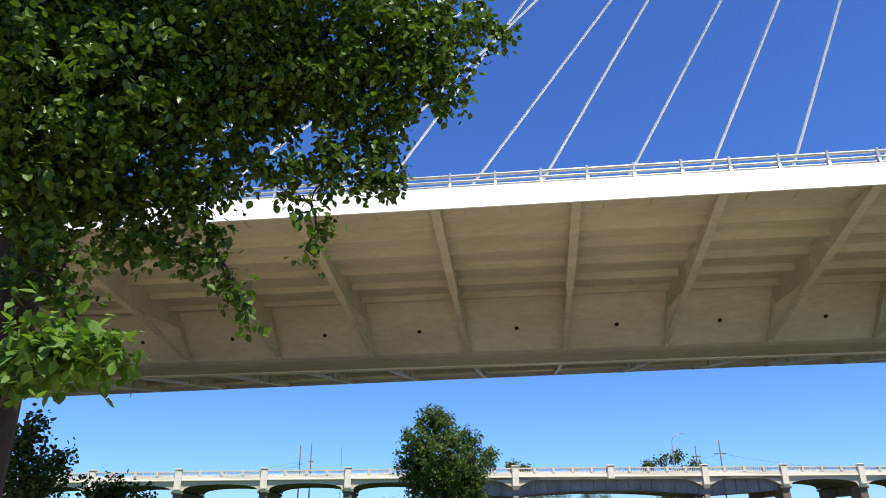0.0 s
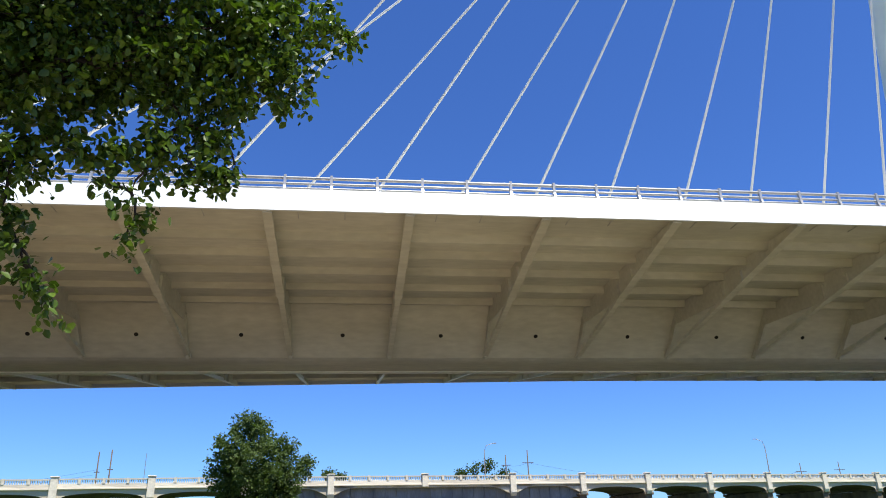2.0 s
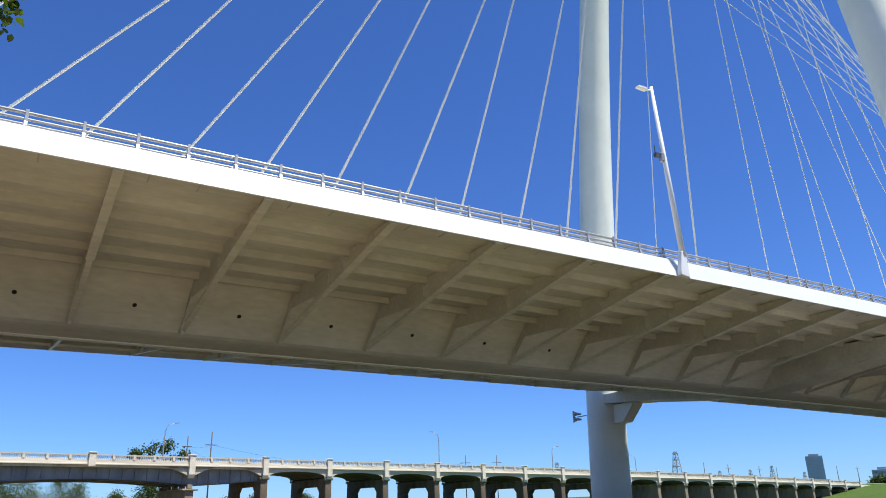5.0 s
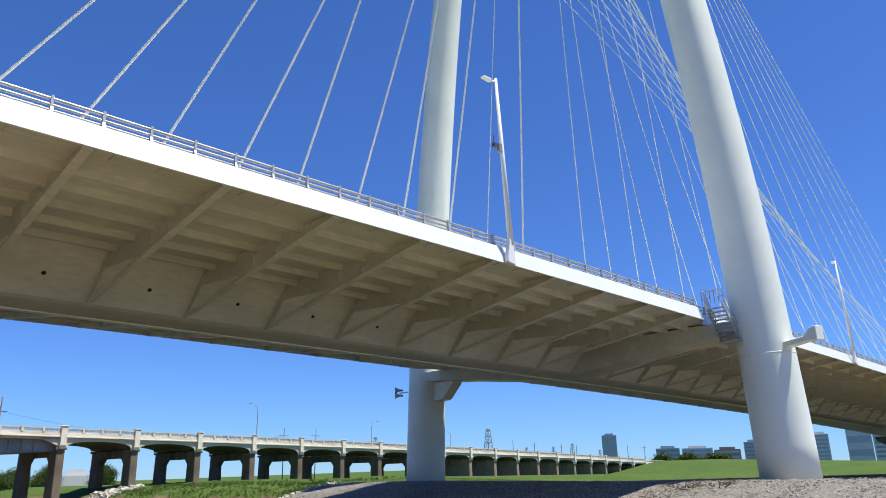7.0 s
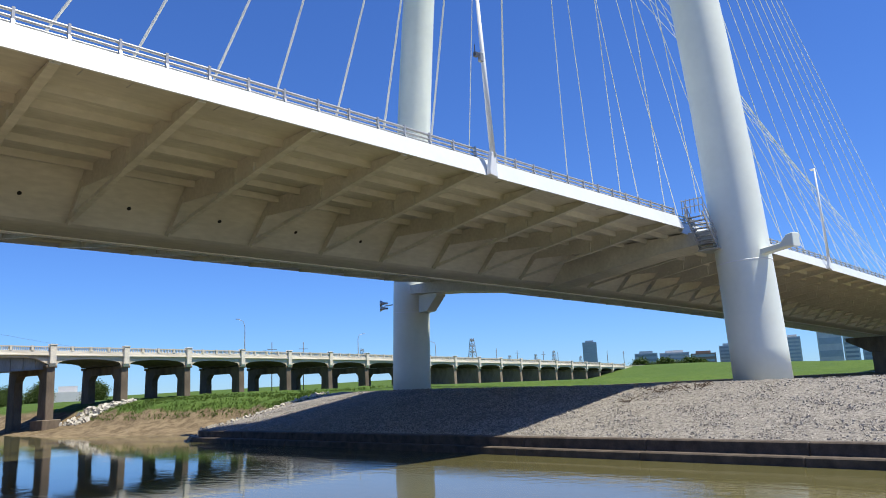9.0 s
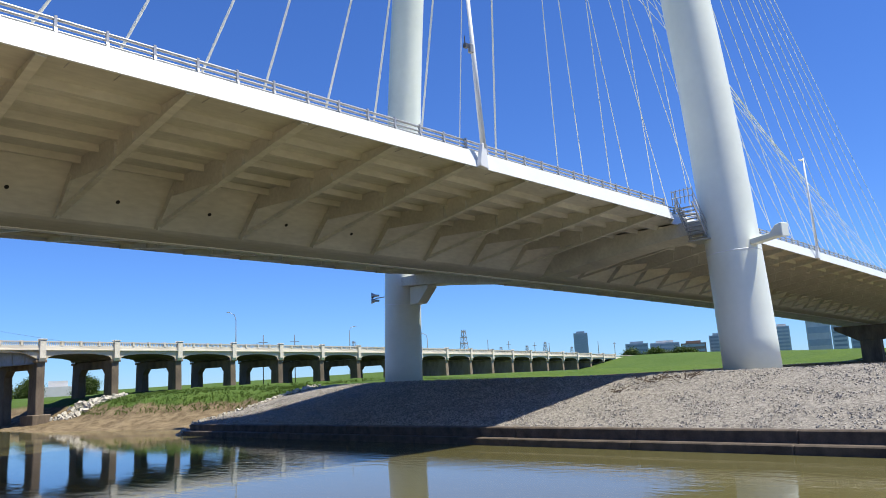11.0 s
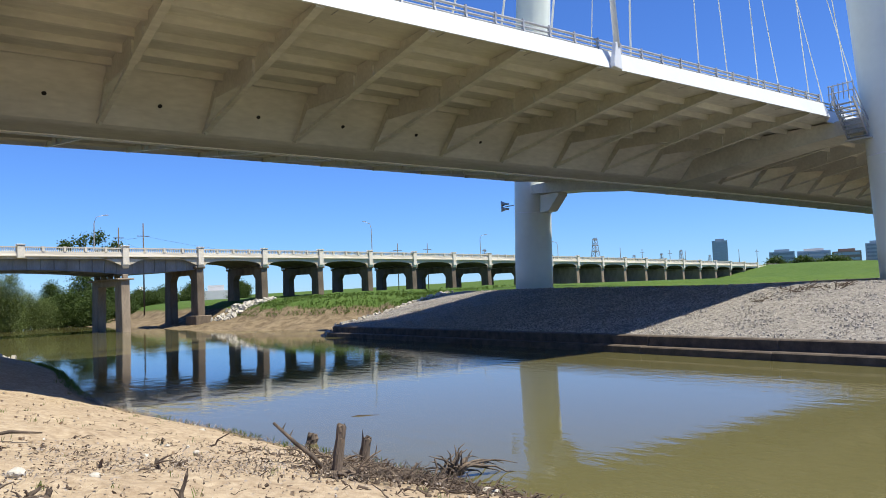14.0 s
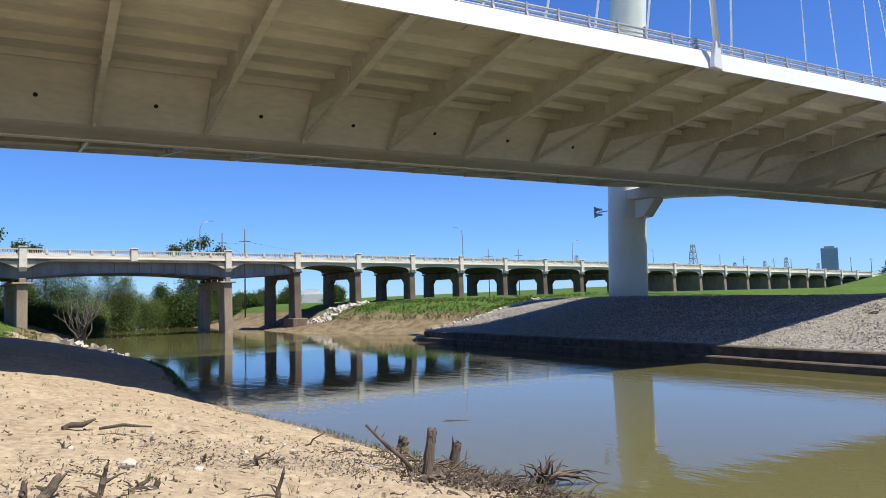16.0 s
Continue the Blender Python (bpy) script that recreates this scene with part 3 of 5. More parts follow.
# lamp posts clamped to the bridge's edge
def edge_lamp(x, label):
    dz = deck_dz(x)
    t = thing("street_lamp", label, "street lamp", Matrix.Translation((x, YN, 15.4 + dz)), "street lamps on the bridge edge")
    s = Soup()
    s.prism([(-0.32, 0.1), (0.34, 0.0), (0.32, 0.25), (0.22, 1.45), (-0.08, 1.45), (-0.32, 0.3)], (0, -0.33, 0), (0, 0.3, 0), (1, 0, 0), (0, 0, 1))
    part("shoe", bevelled(s.mesh("shoe", M_WHITE), 0.03), t)
    part("pole", Soup().tube([(0.12, -0.2, 1.2), (-0.22, -0.2, 6.0), (-0.55, -0.2, 11.5)], [0.17, 0.14, 0.09], 10).mesh("pole", M_WHITE, True), t)
    part("arm", Soup().tube([(-0.55, -0.2, 11.35), (-0.95, -0.2, 11.15), (-1.3, -0.2, 11.15)], [0.06, 0.05, 0.05], 8).mesh("arm", M_WHITE, True), t)
    s = Soup()
    s.prism([(-1.75, 0.0), (-1.7, 0.14), (-1.1, 0.16), (-1.0, 0.0)], (0, -0.35, 11.1), (0, 0.3, 0), (1, 0, 0), (0, 0, 1))
    part("lamp_head", bevelled(s.mesh("lamp_head", M_WHITE), 0.02), t)
    return t


lamp = edge_lamp(30.05, "white leaning street lamp on a bridge edge with a camera box")
s = Soup().box(-0.62, -0.32, -0.32, -0.08, 6.7, 7.25)
part("camera_box", bevelled(s.mesh("camera_box", M_GREY), 0.04), lamp)
s = Soup().box(-1.0, -0.75, -0.3, -0.1, 6.9, 7.15).tube([(-0.95, -0.2, 7.15), (-0.95, -0.2, 7.6)], 0.03, 6)
part("camera", s.mesh("camera", M_STEEL), lamp)
for x in (86.72, 143.4, 200.0):
    edge_lamp(x, "white leaning street lamp on a bridge edge")

# loudspeaker on the far leg
sp = thing("loudspeaker", "grey horn loudspeakers on a bracket of a bridge leg", "loudspeaker", Matrix.Translation((XP - 0.9, 63.6, 13.75)))
part("bracket", Soup().tube([(0, -0.6, 0), (0, 0.9, 0)], 0.06, 6).mesh("bracket", M_RAIL), sp)
for z in (-0.3, 0.3):
    part("horn", Soup().tube([(0.2, 0.5, z), (-0.2, 0.7, z), (-0.6, 0.95, z)], [0.1, 0.15, 0.36], 12).mesh("horn", M_RAIL, True), sp)


# ---- the old concrete viaduct ----
VT = radians(9.2)
MV = Matrix(((math.cos(VT), -math.sin(VT), 0, 0), (math.sin(VT), math.cos(VT), 0, 0), (0, 0, 1, 0), (0, 0, 0, 1)))
D0, WIDE = 112.4, 12.0


def via_dz(t):
    return -3.9e-5 * (t - 45) ** 2


viaduct = thing("concrete_viaduct", "old stained cream concrete viaduct with low arches and balustrades", "viaduct")
viaduct.matrix_world = MV
POSTS = [-82.0, -69.9, -57.7, -45.5, -33.2, -20.9, -8.75, 3.6, 15.9, 44.5] + [56.6 + 11.93 * k for k in range(20)]
CHANNEL = {(3.6, 15.9), (15.9, 44.5), (44.5, 56.6)}


def local(name, me, t=0.0, dz=0.0, sx=1.0, label="", parent=None, d=D0):
    ob = part(name, me, None, label=label)
    ob.parent = parent or viaduct
    ob.matrix_basis = Matrix.Translation((t, d, dz)) @ Matrix.Diagonal((sx, 1, 1, 1))
    return ob


def arch_span_mesh():
    """A flat barrel arch of unit length."""
    s = Soup()
    curve = [(0.5 + 0.43 * math.sin(a), 10.0 + 0.88 * math.cos(a) ** 0.75) for a in np.linspace(-math.pi / 2 + 0.001, math.pi / 2 - 0.001, 17)]
    prof = [(0, 11.38), (0, 10.0)] + curve + [(1, 10.0), (1, 11.38)]
    s.prism(prof, (0, 0, 0), (0, WIDE, 0), (1, 0, 0), (0, 0, 1))
    me = s.mesh("arch_span", M_CONC)
    # the barrel's inner faces take the darker colour, shade painted in
    me.materials.append(M_ARCH_SHADE)
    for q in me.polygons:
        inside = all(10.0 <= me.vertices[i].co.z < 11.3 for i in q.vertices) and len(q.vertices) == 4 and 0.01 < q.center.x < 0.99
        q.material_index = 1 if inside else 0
    return me


def band_mesh():
    s = Soup()
    s.box(0, 1, -0.3, 0.25, 11.382, 11.5)
    s.box(0, 1, -0.12, 0.25, 11.5, 12.1)
    s.box(0, 1, -0.16, 0.22, 12.6, 12.76)
    s.box(0, 1, 0.25, WIDE, 11.382, 11.55)
    return s.mesh("parapet_band", M_CONC_TOP)


def stud_mesh():
    return Soup().box(-0.17, 0.17, -0.2, 0.26, 12.1, 12.82).mesh("parapet_stud", M_CONC_TOP)


def post_mesh():
    s = Soup()
    s.box(-0.48, 0.48, -0.42, 0.36, 10.2, 12.9)
    s.box(-0.56, 0.56, -0.5, 0.42, 12.9, 13.08)
    s.prism([(-0.42, 10.2), (0.0, 10.2), (0.0, 9.6), (-0.2, 9.8)], (-0.48, 0, 0), (0.96, 0, 0), (0, 1, 0), (0, 0, 1))
    return bevelled(s.mesh("parapet_post", M_CONC_TOP), 0.05)


def bent_mesh():
    """Two battered columns under a solid cross wall."""
    s = Soup()
    prof = [(-0.25, -2), (0.1, 9.9), (11.9, 9.9), (12.25, -2), (9.5, -2), (9.8, 7.7), (9.0, 8.6), (3.0, 8.6), (2.2, 7.7), (2.5, -2)]
    s.prism(prof, (-0.62, 0, 0), (1.24, 0, 0), (0, 1, 0), (0, 0, 1))
    s.box(-0.85, 0.85, -0.12, 1.2, 9.55, 9.95)
    s.box(-0.85, 0.85, 10.8, 12.1, 9.55, 9.95)
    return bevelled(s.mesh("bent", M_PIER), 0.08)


def wall_bent_mesh():
    s = Soup()
    s.prism([(-0.25, -2), (0.1, 9.9), (11.9, 9.9), (12.25, -2)], (-0.62, 0, 0), (1.24, 0, 0), (0, 1, 0), (0, 0, 1))
    s.box(-0.85, 0.85, -0.12, 12.1, 9.55, 9.95)
    return bevelled(s.mesh("wall_bent", M_COLUMN), 0.08)


def column_bent_mesh():
    s = Soup()
    prof = [(-0.3, -2), (0.1, 7.9), (11.9, 7.9), (12.3, -2), (9.7, -2), (9.4, 7.0), (2.6, 7.0), (2.3, -2)]
    s.prism(prof, (-0.65, 0, 0), (1.3, 0, 0), (0, 1, 0), (0, 0, 1))
    s.box(-1.25, 1.25, -0.25, 12.25, 7.9, 8.15)
    for d in (0.3, 3.2, 6.0, 8.8, 11.5):
        s.box(-0.4, 0.4, d - 0.3, d + 0.3, 8.15, 8.75)
    return bevelled(s.mesh("column_bent", M_COLUMN), 0.06)


def girder_mesh(t0, t1):
    """Plate girders with haunches at the river span's supports, set back under the parapet."""
    n = 16
    length = t1 - t0
    s = Soup()

    def low(u):
        at0 = 8.7 if t0 > 10 else 9.4
        at1 = 8.7 if t1 < 50 else 9.4
        mid = 9.5 if length > 20 else 9.1
        if length > 20:
            return mid - 0.75 * (2 * u - 1) ** 2
        return at0 + (at1 - at0) * u
    for d in (0.9, 4.2, 7.6, 10.9):
        prof = [(0, 11.35), *[(u * length, low(u)) for u in np.linspace(0, 1, n)], (length, 11.35)]
        s.prism(prof, (t0, d, 0), (0, 0.12, 0), (1, 0, 0), (0, 0, 1))
        for i in range(n - 1):
            u0, u1 = i / (n - 1), (i + 1) / (n - 1)
            a, b = low(u0), low(u1)
            s.add([(t0 + u0 * length, d - 0.2, a), (t0 + u1 * length, d - 0.2, b), (t0 + u1 * length, d + 0.3, b), (t0 + u0 * length, d + 0.3, a),
                   (t0 + u0 * length, d - 0.2, a + 0.06), (t0 + u1 * length, d - 0.2, b + 0.06), (t0 + u1 * length, d + 0.3, b + 0.06), (t0 + u0 * length, d + 0.3, a + 0.06)],
                  [(0, 1, 2, 3), (7, 6, 5, 4), (0, 4, 5, 1), (3, 2, 6, 7)])
    k = 1.4
    while k < length - 0.5:
        s.box(t0 + k - 0.05, t0 + k + 0.05, 0.72, 0.9, low(k / length) + 0.05, 11.35)
        k += 1.75
    return s.mesh("girder", M_GIRDER)


span_me, band_me, stud_me, post_me2, bent_me, cbent_me, wall_me = arch_span_mesh(), band_mesh(), stud_mesh(), post_mesh(), bent_mesh(), column_bent_mesh(), wall_bent_mesh()
balusters = Soup()
for a, b in zip(POSTS[:-1], POSTS[1:]):
    dz = via_dz((a + b) / 2)
    if (a, b) in CHANNEL:
        local("girder", girder_mesh(a, b), 0, dz, label="grey painted steel haunched girders")
        s = Soup()
        for q in (a, b):
            sg = 1 if q == a else -1
            s.prism([(q, 11.38), (q, 9.9), (q + sg * 0.6, 10.1), (q + sg * 2.0, 10.75), (q + sg * 4.2, 11.38)][::sg], (0, 0, 0), (0, 0.5, 0), (1, 0, 0), (0, 0, 1))
        s.box(a, b, 0.0, 0.8, 11.05, 11.38)
        local("spandrel", s.mesh("spandrel", M_CONC), 0, dz)
    else:
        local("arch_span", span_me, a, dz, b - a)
    local("parapet_band", band_me, a, dz, b - a)
    stops = [a, (a + b) / 2, b] if b - a > 20 else [a, b]
    for c, e in zip(stops[:-1], stops[1:]):
        n = 5 if b - a > 20 else 4
        for k in range(n):
            local("parapet_stud", stud_me, c + (e - c) * k / n, dz)
            for q in range(9):
                u = c + (e - c) * (k + 0.13 + 0.097 * q) / n
                balusters.box(u - 0.055, u + 0.055, -0.04, 0.1, 12.1 + dz, 12.6 + dz)
    if b - a > 20:
        s = Soup().box(-0.48, 0.48, -0.42, 0.36, 11.1, 12.9).box(-0.56, 0.56, -0.5, 0.42, 12.9, 13.08)
        local("parapet_post", bevelled(s.mesh("parapet_post", M_CONC_TOP), 0.05), stops[1], dz)
for t in POSTS:
    local("parapet_post", post_me2, t, via_dz(t))
    if t in (15.9, 44.5):
        local("column_bent", cbent_me, t, via_dz(t), label="brown stained concrete column bent")
    else:
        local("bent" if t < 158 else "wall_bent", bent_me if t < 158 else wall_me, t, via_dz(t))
tagged(local("balustrade_infill", balusters.mesh("balustrade_infill", M_CONC_TOP)), kind="stuff")
s = Soup().box(55.4, 58.2, -0.5, 3.2, -2, 1.9)
local("pier_base", bevelled(s.mesh("pier_base", M_PIER), 0.1))
s = Soup().box(POSTS[-1] - 1, POSTS[-1] + 40, 0.1, 11.9, 3, 11.4)
local("abutment", s.mesh("abutment", M_CONC), 0, via_dz(285))
local("parapet_band", band_me, POSTS[-1], via_dz(300), 40)


# ---- trees and plants ----
def leaf_cloud(name, blobs, count, size, material, droop=0.35, clump=0.28, per=9, seed=1, shape="broad", sprig=0.0):
    """Leaves in small clumps through the blobs (x, y, z, rx, ry, rz), thicker towards the outside."""
    g = np.random.default_rng(seed)
    vol = np.array([b[3] * b[4] * b[5] for b in blobs]) ** 0.62
    n = max(1, count // per)
    pick = g.choice(len(blobs), n, p=vol / vol.sum())
    B = np.array(blobs)[pick]
    d = g.normal(size=(n, 3))
    d /= np.linalg.norm(d, axis=1)[:, None]
    r = g.random(n) ** 0.42
    c = B[:, :3] + d * r[:, None] * B[:, 3:] * (1 + 0.12 * g.normal(size=(n, 1)))
    p = np.repeat(c, per, 0) + g.normal(size=(n * per, 3)) * clump
    m = len(p)
    if sprig:  # leaves strung along short drooping twigs
        along = d * np.array((0.8, 0.8, 0.25)) + g.normal(size=(n, 3)) * 0.35 + np.array((0, 0, -0.75))
        along /= np.linalg.norm(along, axis=1)[:, None]
        p = p + np.repeat(along * sprig, per, 0) * (g.random((m, 1)) * 1.2 - 0.2)
    nrm = g.normal(size=(m, 3)) + np.array((0, -0.15, 0.9))
    nrm /= np.linalg.norm(nrm, axis=1)[:, None]
    ax = g.normal(size=(m, 3)) * 0.8 + np.array((0, 0, -droop * 2))
    ax -= nrm * np.sum(ax * nrm, 1)[:, None]
    ax /= np.linalg.norm(ax, axis=1)[:, None] + 1e-9
    sd = np.cross(nrm, ax)
    L = size * (0.6 + 0.7 * g.random((m, 1)))
    W = L * (0.35 if shape == "broad" else 0.2)
    if shape == "broad":
        q = [p, p + ax * L * 0.3 + sd * W + nrm * L * 0.08, p + ax * L * 0.68 + sd * W * 0.8 + nrm * L * 0.05, p + ax * L,
             p + ax * L * 0.68 - sd * W * 0.8 + nrm * L * 0.05, p + ax * L * 0.3 - sd * W + nrm * L * 0.08]
        loc = [(0, 1, 2, 3), (0, 3, 4, 5)]
    else:
        q = [p, p + ax * L * 0.5 + sd * W, p + ax * L, p + ax * L * 0.5 - sd * W]
        loc = [(0, 1, 2, 3)]
    k = len(q)
    V = np.stack(q, 1).reshape(-1, 3)
    F = (np.arange(m)[:, None, None] * k + np.array(loc)[None]).reshape(-1, 4)
    return mesh_from(name, V.tolist(), F.tolist(), material)


def limb_path(a, b, g, sag=0.1, n=7):
    a, b = Vector(a), Vector(b)
    pts = []
    for i in range(n):
        u = i / (n - 1)
        p = a.lerp(b, u)
        p.z += sag * (b - a).length * math.sin(math.pi * u)
        if 0 < i < n - 1:
            p += Vector(g.normal(size=3)) * (b - a).length * 0.025
        pts.append(p)
    return pts


def tree(name, label, base, fork_z, radius, blobs, leaves, size, material, seed, bark=None, group="", clump=0.28, per=9, shape="broad", lean=(0, 0), droop=0.35, sprig=0.0):
    g = np.random.default_rng(seed)
    bark = bark or M_BARK
    t = thing(name, label, "tree", None, group)
    t.location = base
    bpy.context.view_layer.update()
    o = Vector(base)
    top = Vector((base[0] + lean[0], base[1] + lean[1], fork_z))
    s = Soup()
    s.tube([o - Vector((0, 0, 0.5)), o.lerp(top, 0.12), o.lerp(top, 0.5) + Vector((0.05, 0, 0)), top], [radius * 1.5, radius * 1.08, radius * 0.92, radius * 0.8], 12)
    for b in blobs:
        c = Vector(b[:3])
        start = top - Vector((0, 0, 0.3))
        bigger = [Vector(q[:3]) for q in blobs if q[3] > 1.12 * b[3]]
        if bigger and b[3] < 0.55 and radius > 0.25:  # outer sprays spring from the nearest bough
            start = min(bigger, key=lambda q: (q - c).length)
        pts = limb_path(start, c, g)
        w = min(radius * 0.45, 0.045 + 0.025 * b[3]) if b[3] > 0.55 else 0.008 + 0.03 * b[3]
        s.tube(pts, [w * (1 - 0.85 * i / 6) + 0.008 for i in range(7)], 7)
        for _ in range(4):
            d = Vector(g.normal(size=3)).normalized()
            e = c + Vector((d.x * b[3], d.y * b[4], d.z * b[5])) * 0.85
            a = pts[int(g.integers(3, 7))]
            s.tube(limb_path(a, e, g, 0.05, 5), [w * 0.3, w * 0.24, w * 0.18, w * 0.1, 0.006], 5)
    tr = part("trunk", s.mesh("trunk", bark, True), None)
    tr.parent, tr.matrix_parent_inverse = t, t.matrix_world.inverted()
    cr = part("crown", leaf_cloud("crown", blobs, leaves, size, material, clump=clump, per=per, seed=seed, shape=shape, droop=droop, sprig=sprig), None)
    cr.parent, cr.matrix_parent_inverse = t, t.matrix_world.inverted()
    return t


def at(az, el, r):
    """A place seen from over the sand bank at an azimuth, a height angle and a range."""
    a, e = radians(az), math.tan(radians(el))
    return (r * math.sin(a), r * math.cos(a), 4.0 + r * e)


def blob(az, el, r, rad, flat=0.8):
    return (*at(az, el, r), rad, rad, rad * flat)


shade_tree = [blob(*b) for b in [
    (-40.5, 32.8, 7.8, 0.93), (-35.0, 34.3, 7.8, 0.87), (-29.1, 34.3, 7.8, 0.8), (-23.6, 36.4, 7.8, 0.8), (-18.1, 37.1, 7.8, 0.73), (-12.8, 37.4, 7.8, 0.67), (-8.6, 38.0, 7.8, 0.53),
    (-4.8, 38.4, 7.8, 0.4), (-2.1, 38.1, 7.8, 0.23), (-0.4, 37.4, 7.8, 0.13), (-5.9, 35.5, 7.8, 0.3), (-5.3, 33.2, 7.8, 0.17), (-8.5, 34.3, 7.8, 0.4), (-11.1, 32.3, 7.8, 0.3),
    (-13.7, 33.7, 7.8, 0.57), (-17.7, 33.0, 7.8, 0.57), (-22.2, 32.5, 7.8, 0.6), (-26.2, 30.7, 7.8, 0.67), (-30.6, 29.6, 7.8, 0.73), (-35.0, 27.9, 7.8, 0.73), (-39.1, 27.0, 7.3, 0.73),
    (-14.5, 29.8, 7.8, 0.37), (-11.0, 29.1, 7.8, 0.25), (-9.9, 27.4, 7.8, 0.15), (-12.9, 26.8, 7.8, 0.21), (-15.9, 27.8, 7.8, 0.24), (-18.5, 27.0, 7.8, 0.21), (-17.6, 24.4, 7.8, 0.2),
    (-17.0, 22.5, 7.8, 0.13), (-17.6, 21.3, 7.8, 0.08), (-19.3, 24.7, 7.8, 0.17), (-22.3, 27.2, 7.8, 0.24), (-24.8, 26.7, 7.8, 0.27), (-25.9, 24.9, 7.8, 0.28), (-28.5, 24.6, 7.8, 0.33),
    (-31.7, 23.6, 7.8, 0.37), (-35.2, 22.6, 7.8, 0.43), (-38.6, 22.8, 7.3, 0.53), (-37.9, 19.3, 7.3, 0.25), (-35.1, 18.8, 7.3, 0.13), (-35.4, 16.4, 7.3, 0.17), (-38.2, 17.0, 7.3, 0.23),
    (-29.7, 21.1, 7.8, 0.25), (-31.6, 20.0, 7.8, 0.19), (-27.5, 20.1, 7.8, 0.16), (-26.0, 21.9, 7.8, 0.21), (-24.7, 19.9, 7.8, 0.13), (-23.9, 18.3, 7.8, 0.11), (-23.1, 17.1, 7.8, 0.1),
    (-22.1, 15.8, 7.8, 0.09),
    (-38, 28, 8, 1.6), (-30, 40, 8.5, 1.4), (-20, 42, 8.5, 1.3), (-10, 43, 8.5, 1.0), (-42, 26, 8.5, 1.2), (-44, 35, 8.5, 2.0),
    (-33, 50, 7, 2.0), (-20, 50, 7.6, 1.6), (-46, 48, 7.5, 2.2), (-27, 60, 6.5, 2.0), (-13, 48, 8, 1.2), (-7, 51, 7.6, 1.1), (-18, 58, 7.0, 1.8)]]
bx, by = at(-38.6, 0, 8.2)[:2]
shade = tree("shade_tree", "broadleaf tree with overhanging boughs of dark green leaves on the bank", (bx, by, float(ground_z(bx, by))), 7.9, 0.27, shade_tree, 118000, 0.098, M_LEAF, 11, clump=0.05, per=14, lean=(0.1, 0.0), droop=0.85, sprig=0.26)
shoots = [blob(-33.2, 11.8, 6.6, 0.28), blob(-35.3, 12.8, 6.8, 0.34), blob(-36.5, 10.9, 6.8, 0.26), blob(-31.6, 11.9, 6.5, 0.16)]
gs = np.random.default_rng(12)
s = Soup()
for q in shoots:
    s.tube(limb_path((bx + 0.05, by - 0.1, 5.0), q[:3], gs, 0.12, 7), [0.03, 0.028, 0.024, 0.02, 0.016, 0.012, 0.006], 6)
for nm, me, lab in (("young_twig", s.mesh("young_twig", M_BARK, True), ""), ("young_foliage", leaf_cloud("young_foliage", shoots, 800, 0.12, M_LEAF_YOUNG, droop=0.6, clump=0.09, per=8, seed=12), "bright yellow-green young leaves")):
    ob = part(nm, me, None, label=lab)
    ob.parent, ob.matrix_parent_inverse = shade, shade.matrix_world.inverted()
tree("cottonwood", "tall rounded cottonwood tree in full green leaf by the viaduct", (*at(-6.3, 0, 86)[:2], 2.6), 7.5, 0.45,
     [blob(-7.4, 8.0, 86, 1.7, 1), blob(-6.2, 7.2, 86, 2.1, 1), blob(-8.3, 6.4, 85, 2.2, 1), blob(-6.6, 5.2, 84, 2.9, 1), blob(-4.7, 6.2, 86, 1.7, 1), blob(-8.6, 4.7, 86, 2.2, 1), blob(-4.5, 4.4, 86, 2.2, 1),
      blob(-3.0, 5.2, 87, 1.2, 1), blob(-6.5, 3.0, 86, 3.1, 1), blob(-8.3, 3.2, 86, 1.8, 1), blob(-4.3, 2.8, 86, 1.9, 1)], 30000, 0.27, M_LEAF_COTTON, 21, clump=0.24, per=26)
tree("young_tree", "slender young tree with dark green leaves on the bank", (*at(-35.2, 0, 38)[:2], 3.2), 5.0, 0.12,
     [blob(-35.3, 6.7, 38, 0.55, 1.2), blob(-35.8, 5.3, 38, 0.85, 1), blob(-34.2, 4.8, 38, 0.8, 0.8), blob(-33.1, 5.0, 38, 0.35, 0.8), blob(-36.5, 4.2, 38, 1.0, 0.8), blob(-34.0, 3.3, 38, 1.0, 0.8), blob(-35.6, 3.0, 38, 1.2, 0.8)], 3200, 0.22, M_LEAF_FAR, 22, clump=0.2, per=8)
tree("young_tree", "low bank shrub with thin dark leafy branches", (*at(-29.5, 0, 42)[:2], 3.0), 4.6, 0.08,
     [blob(-31, 2.9, 42, 0.8, 0.5), blob(-29.3, 3.0, 42, 0.7, 0.4), blob(-27.8, 2.6, 42, 0.6, 0.4), blob(-29.8, 1.6, 42, 1.2, 0.7)], 1300, 0.22, M_LEAF_FAR, 23, clump=0.25, per=7)

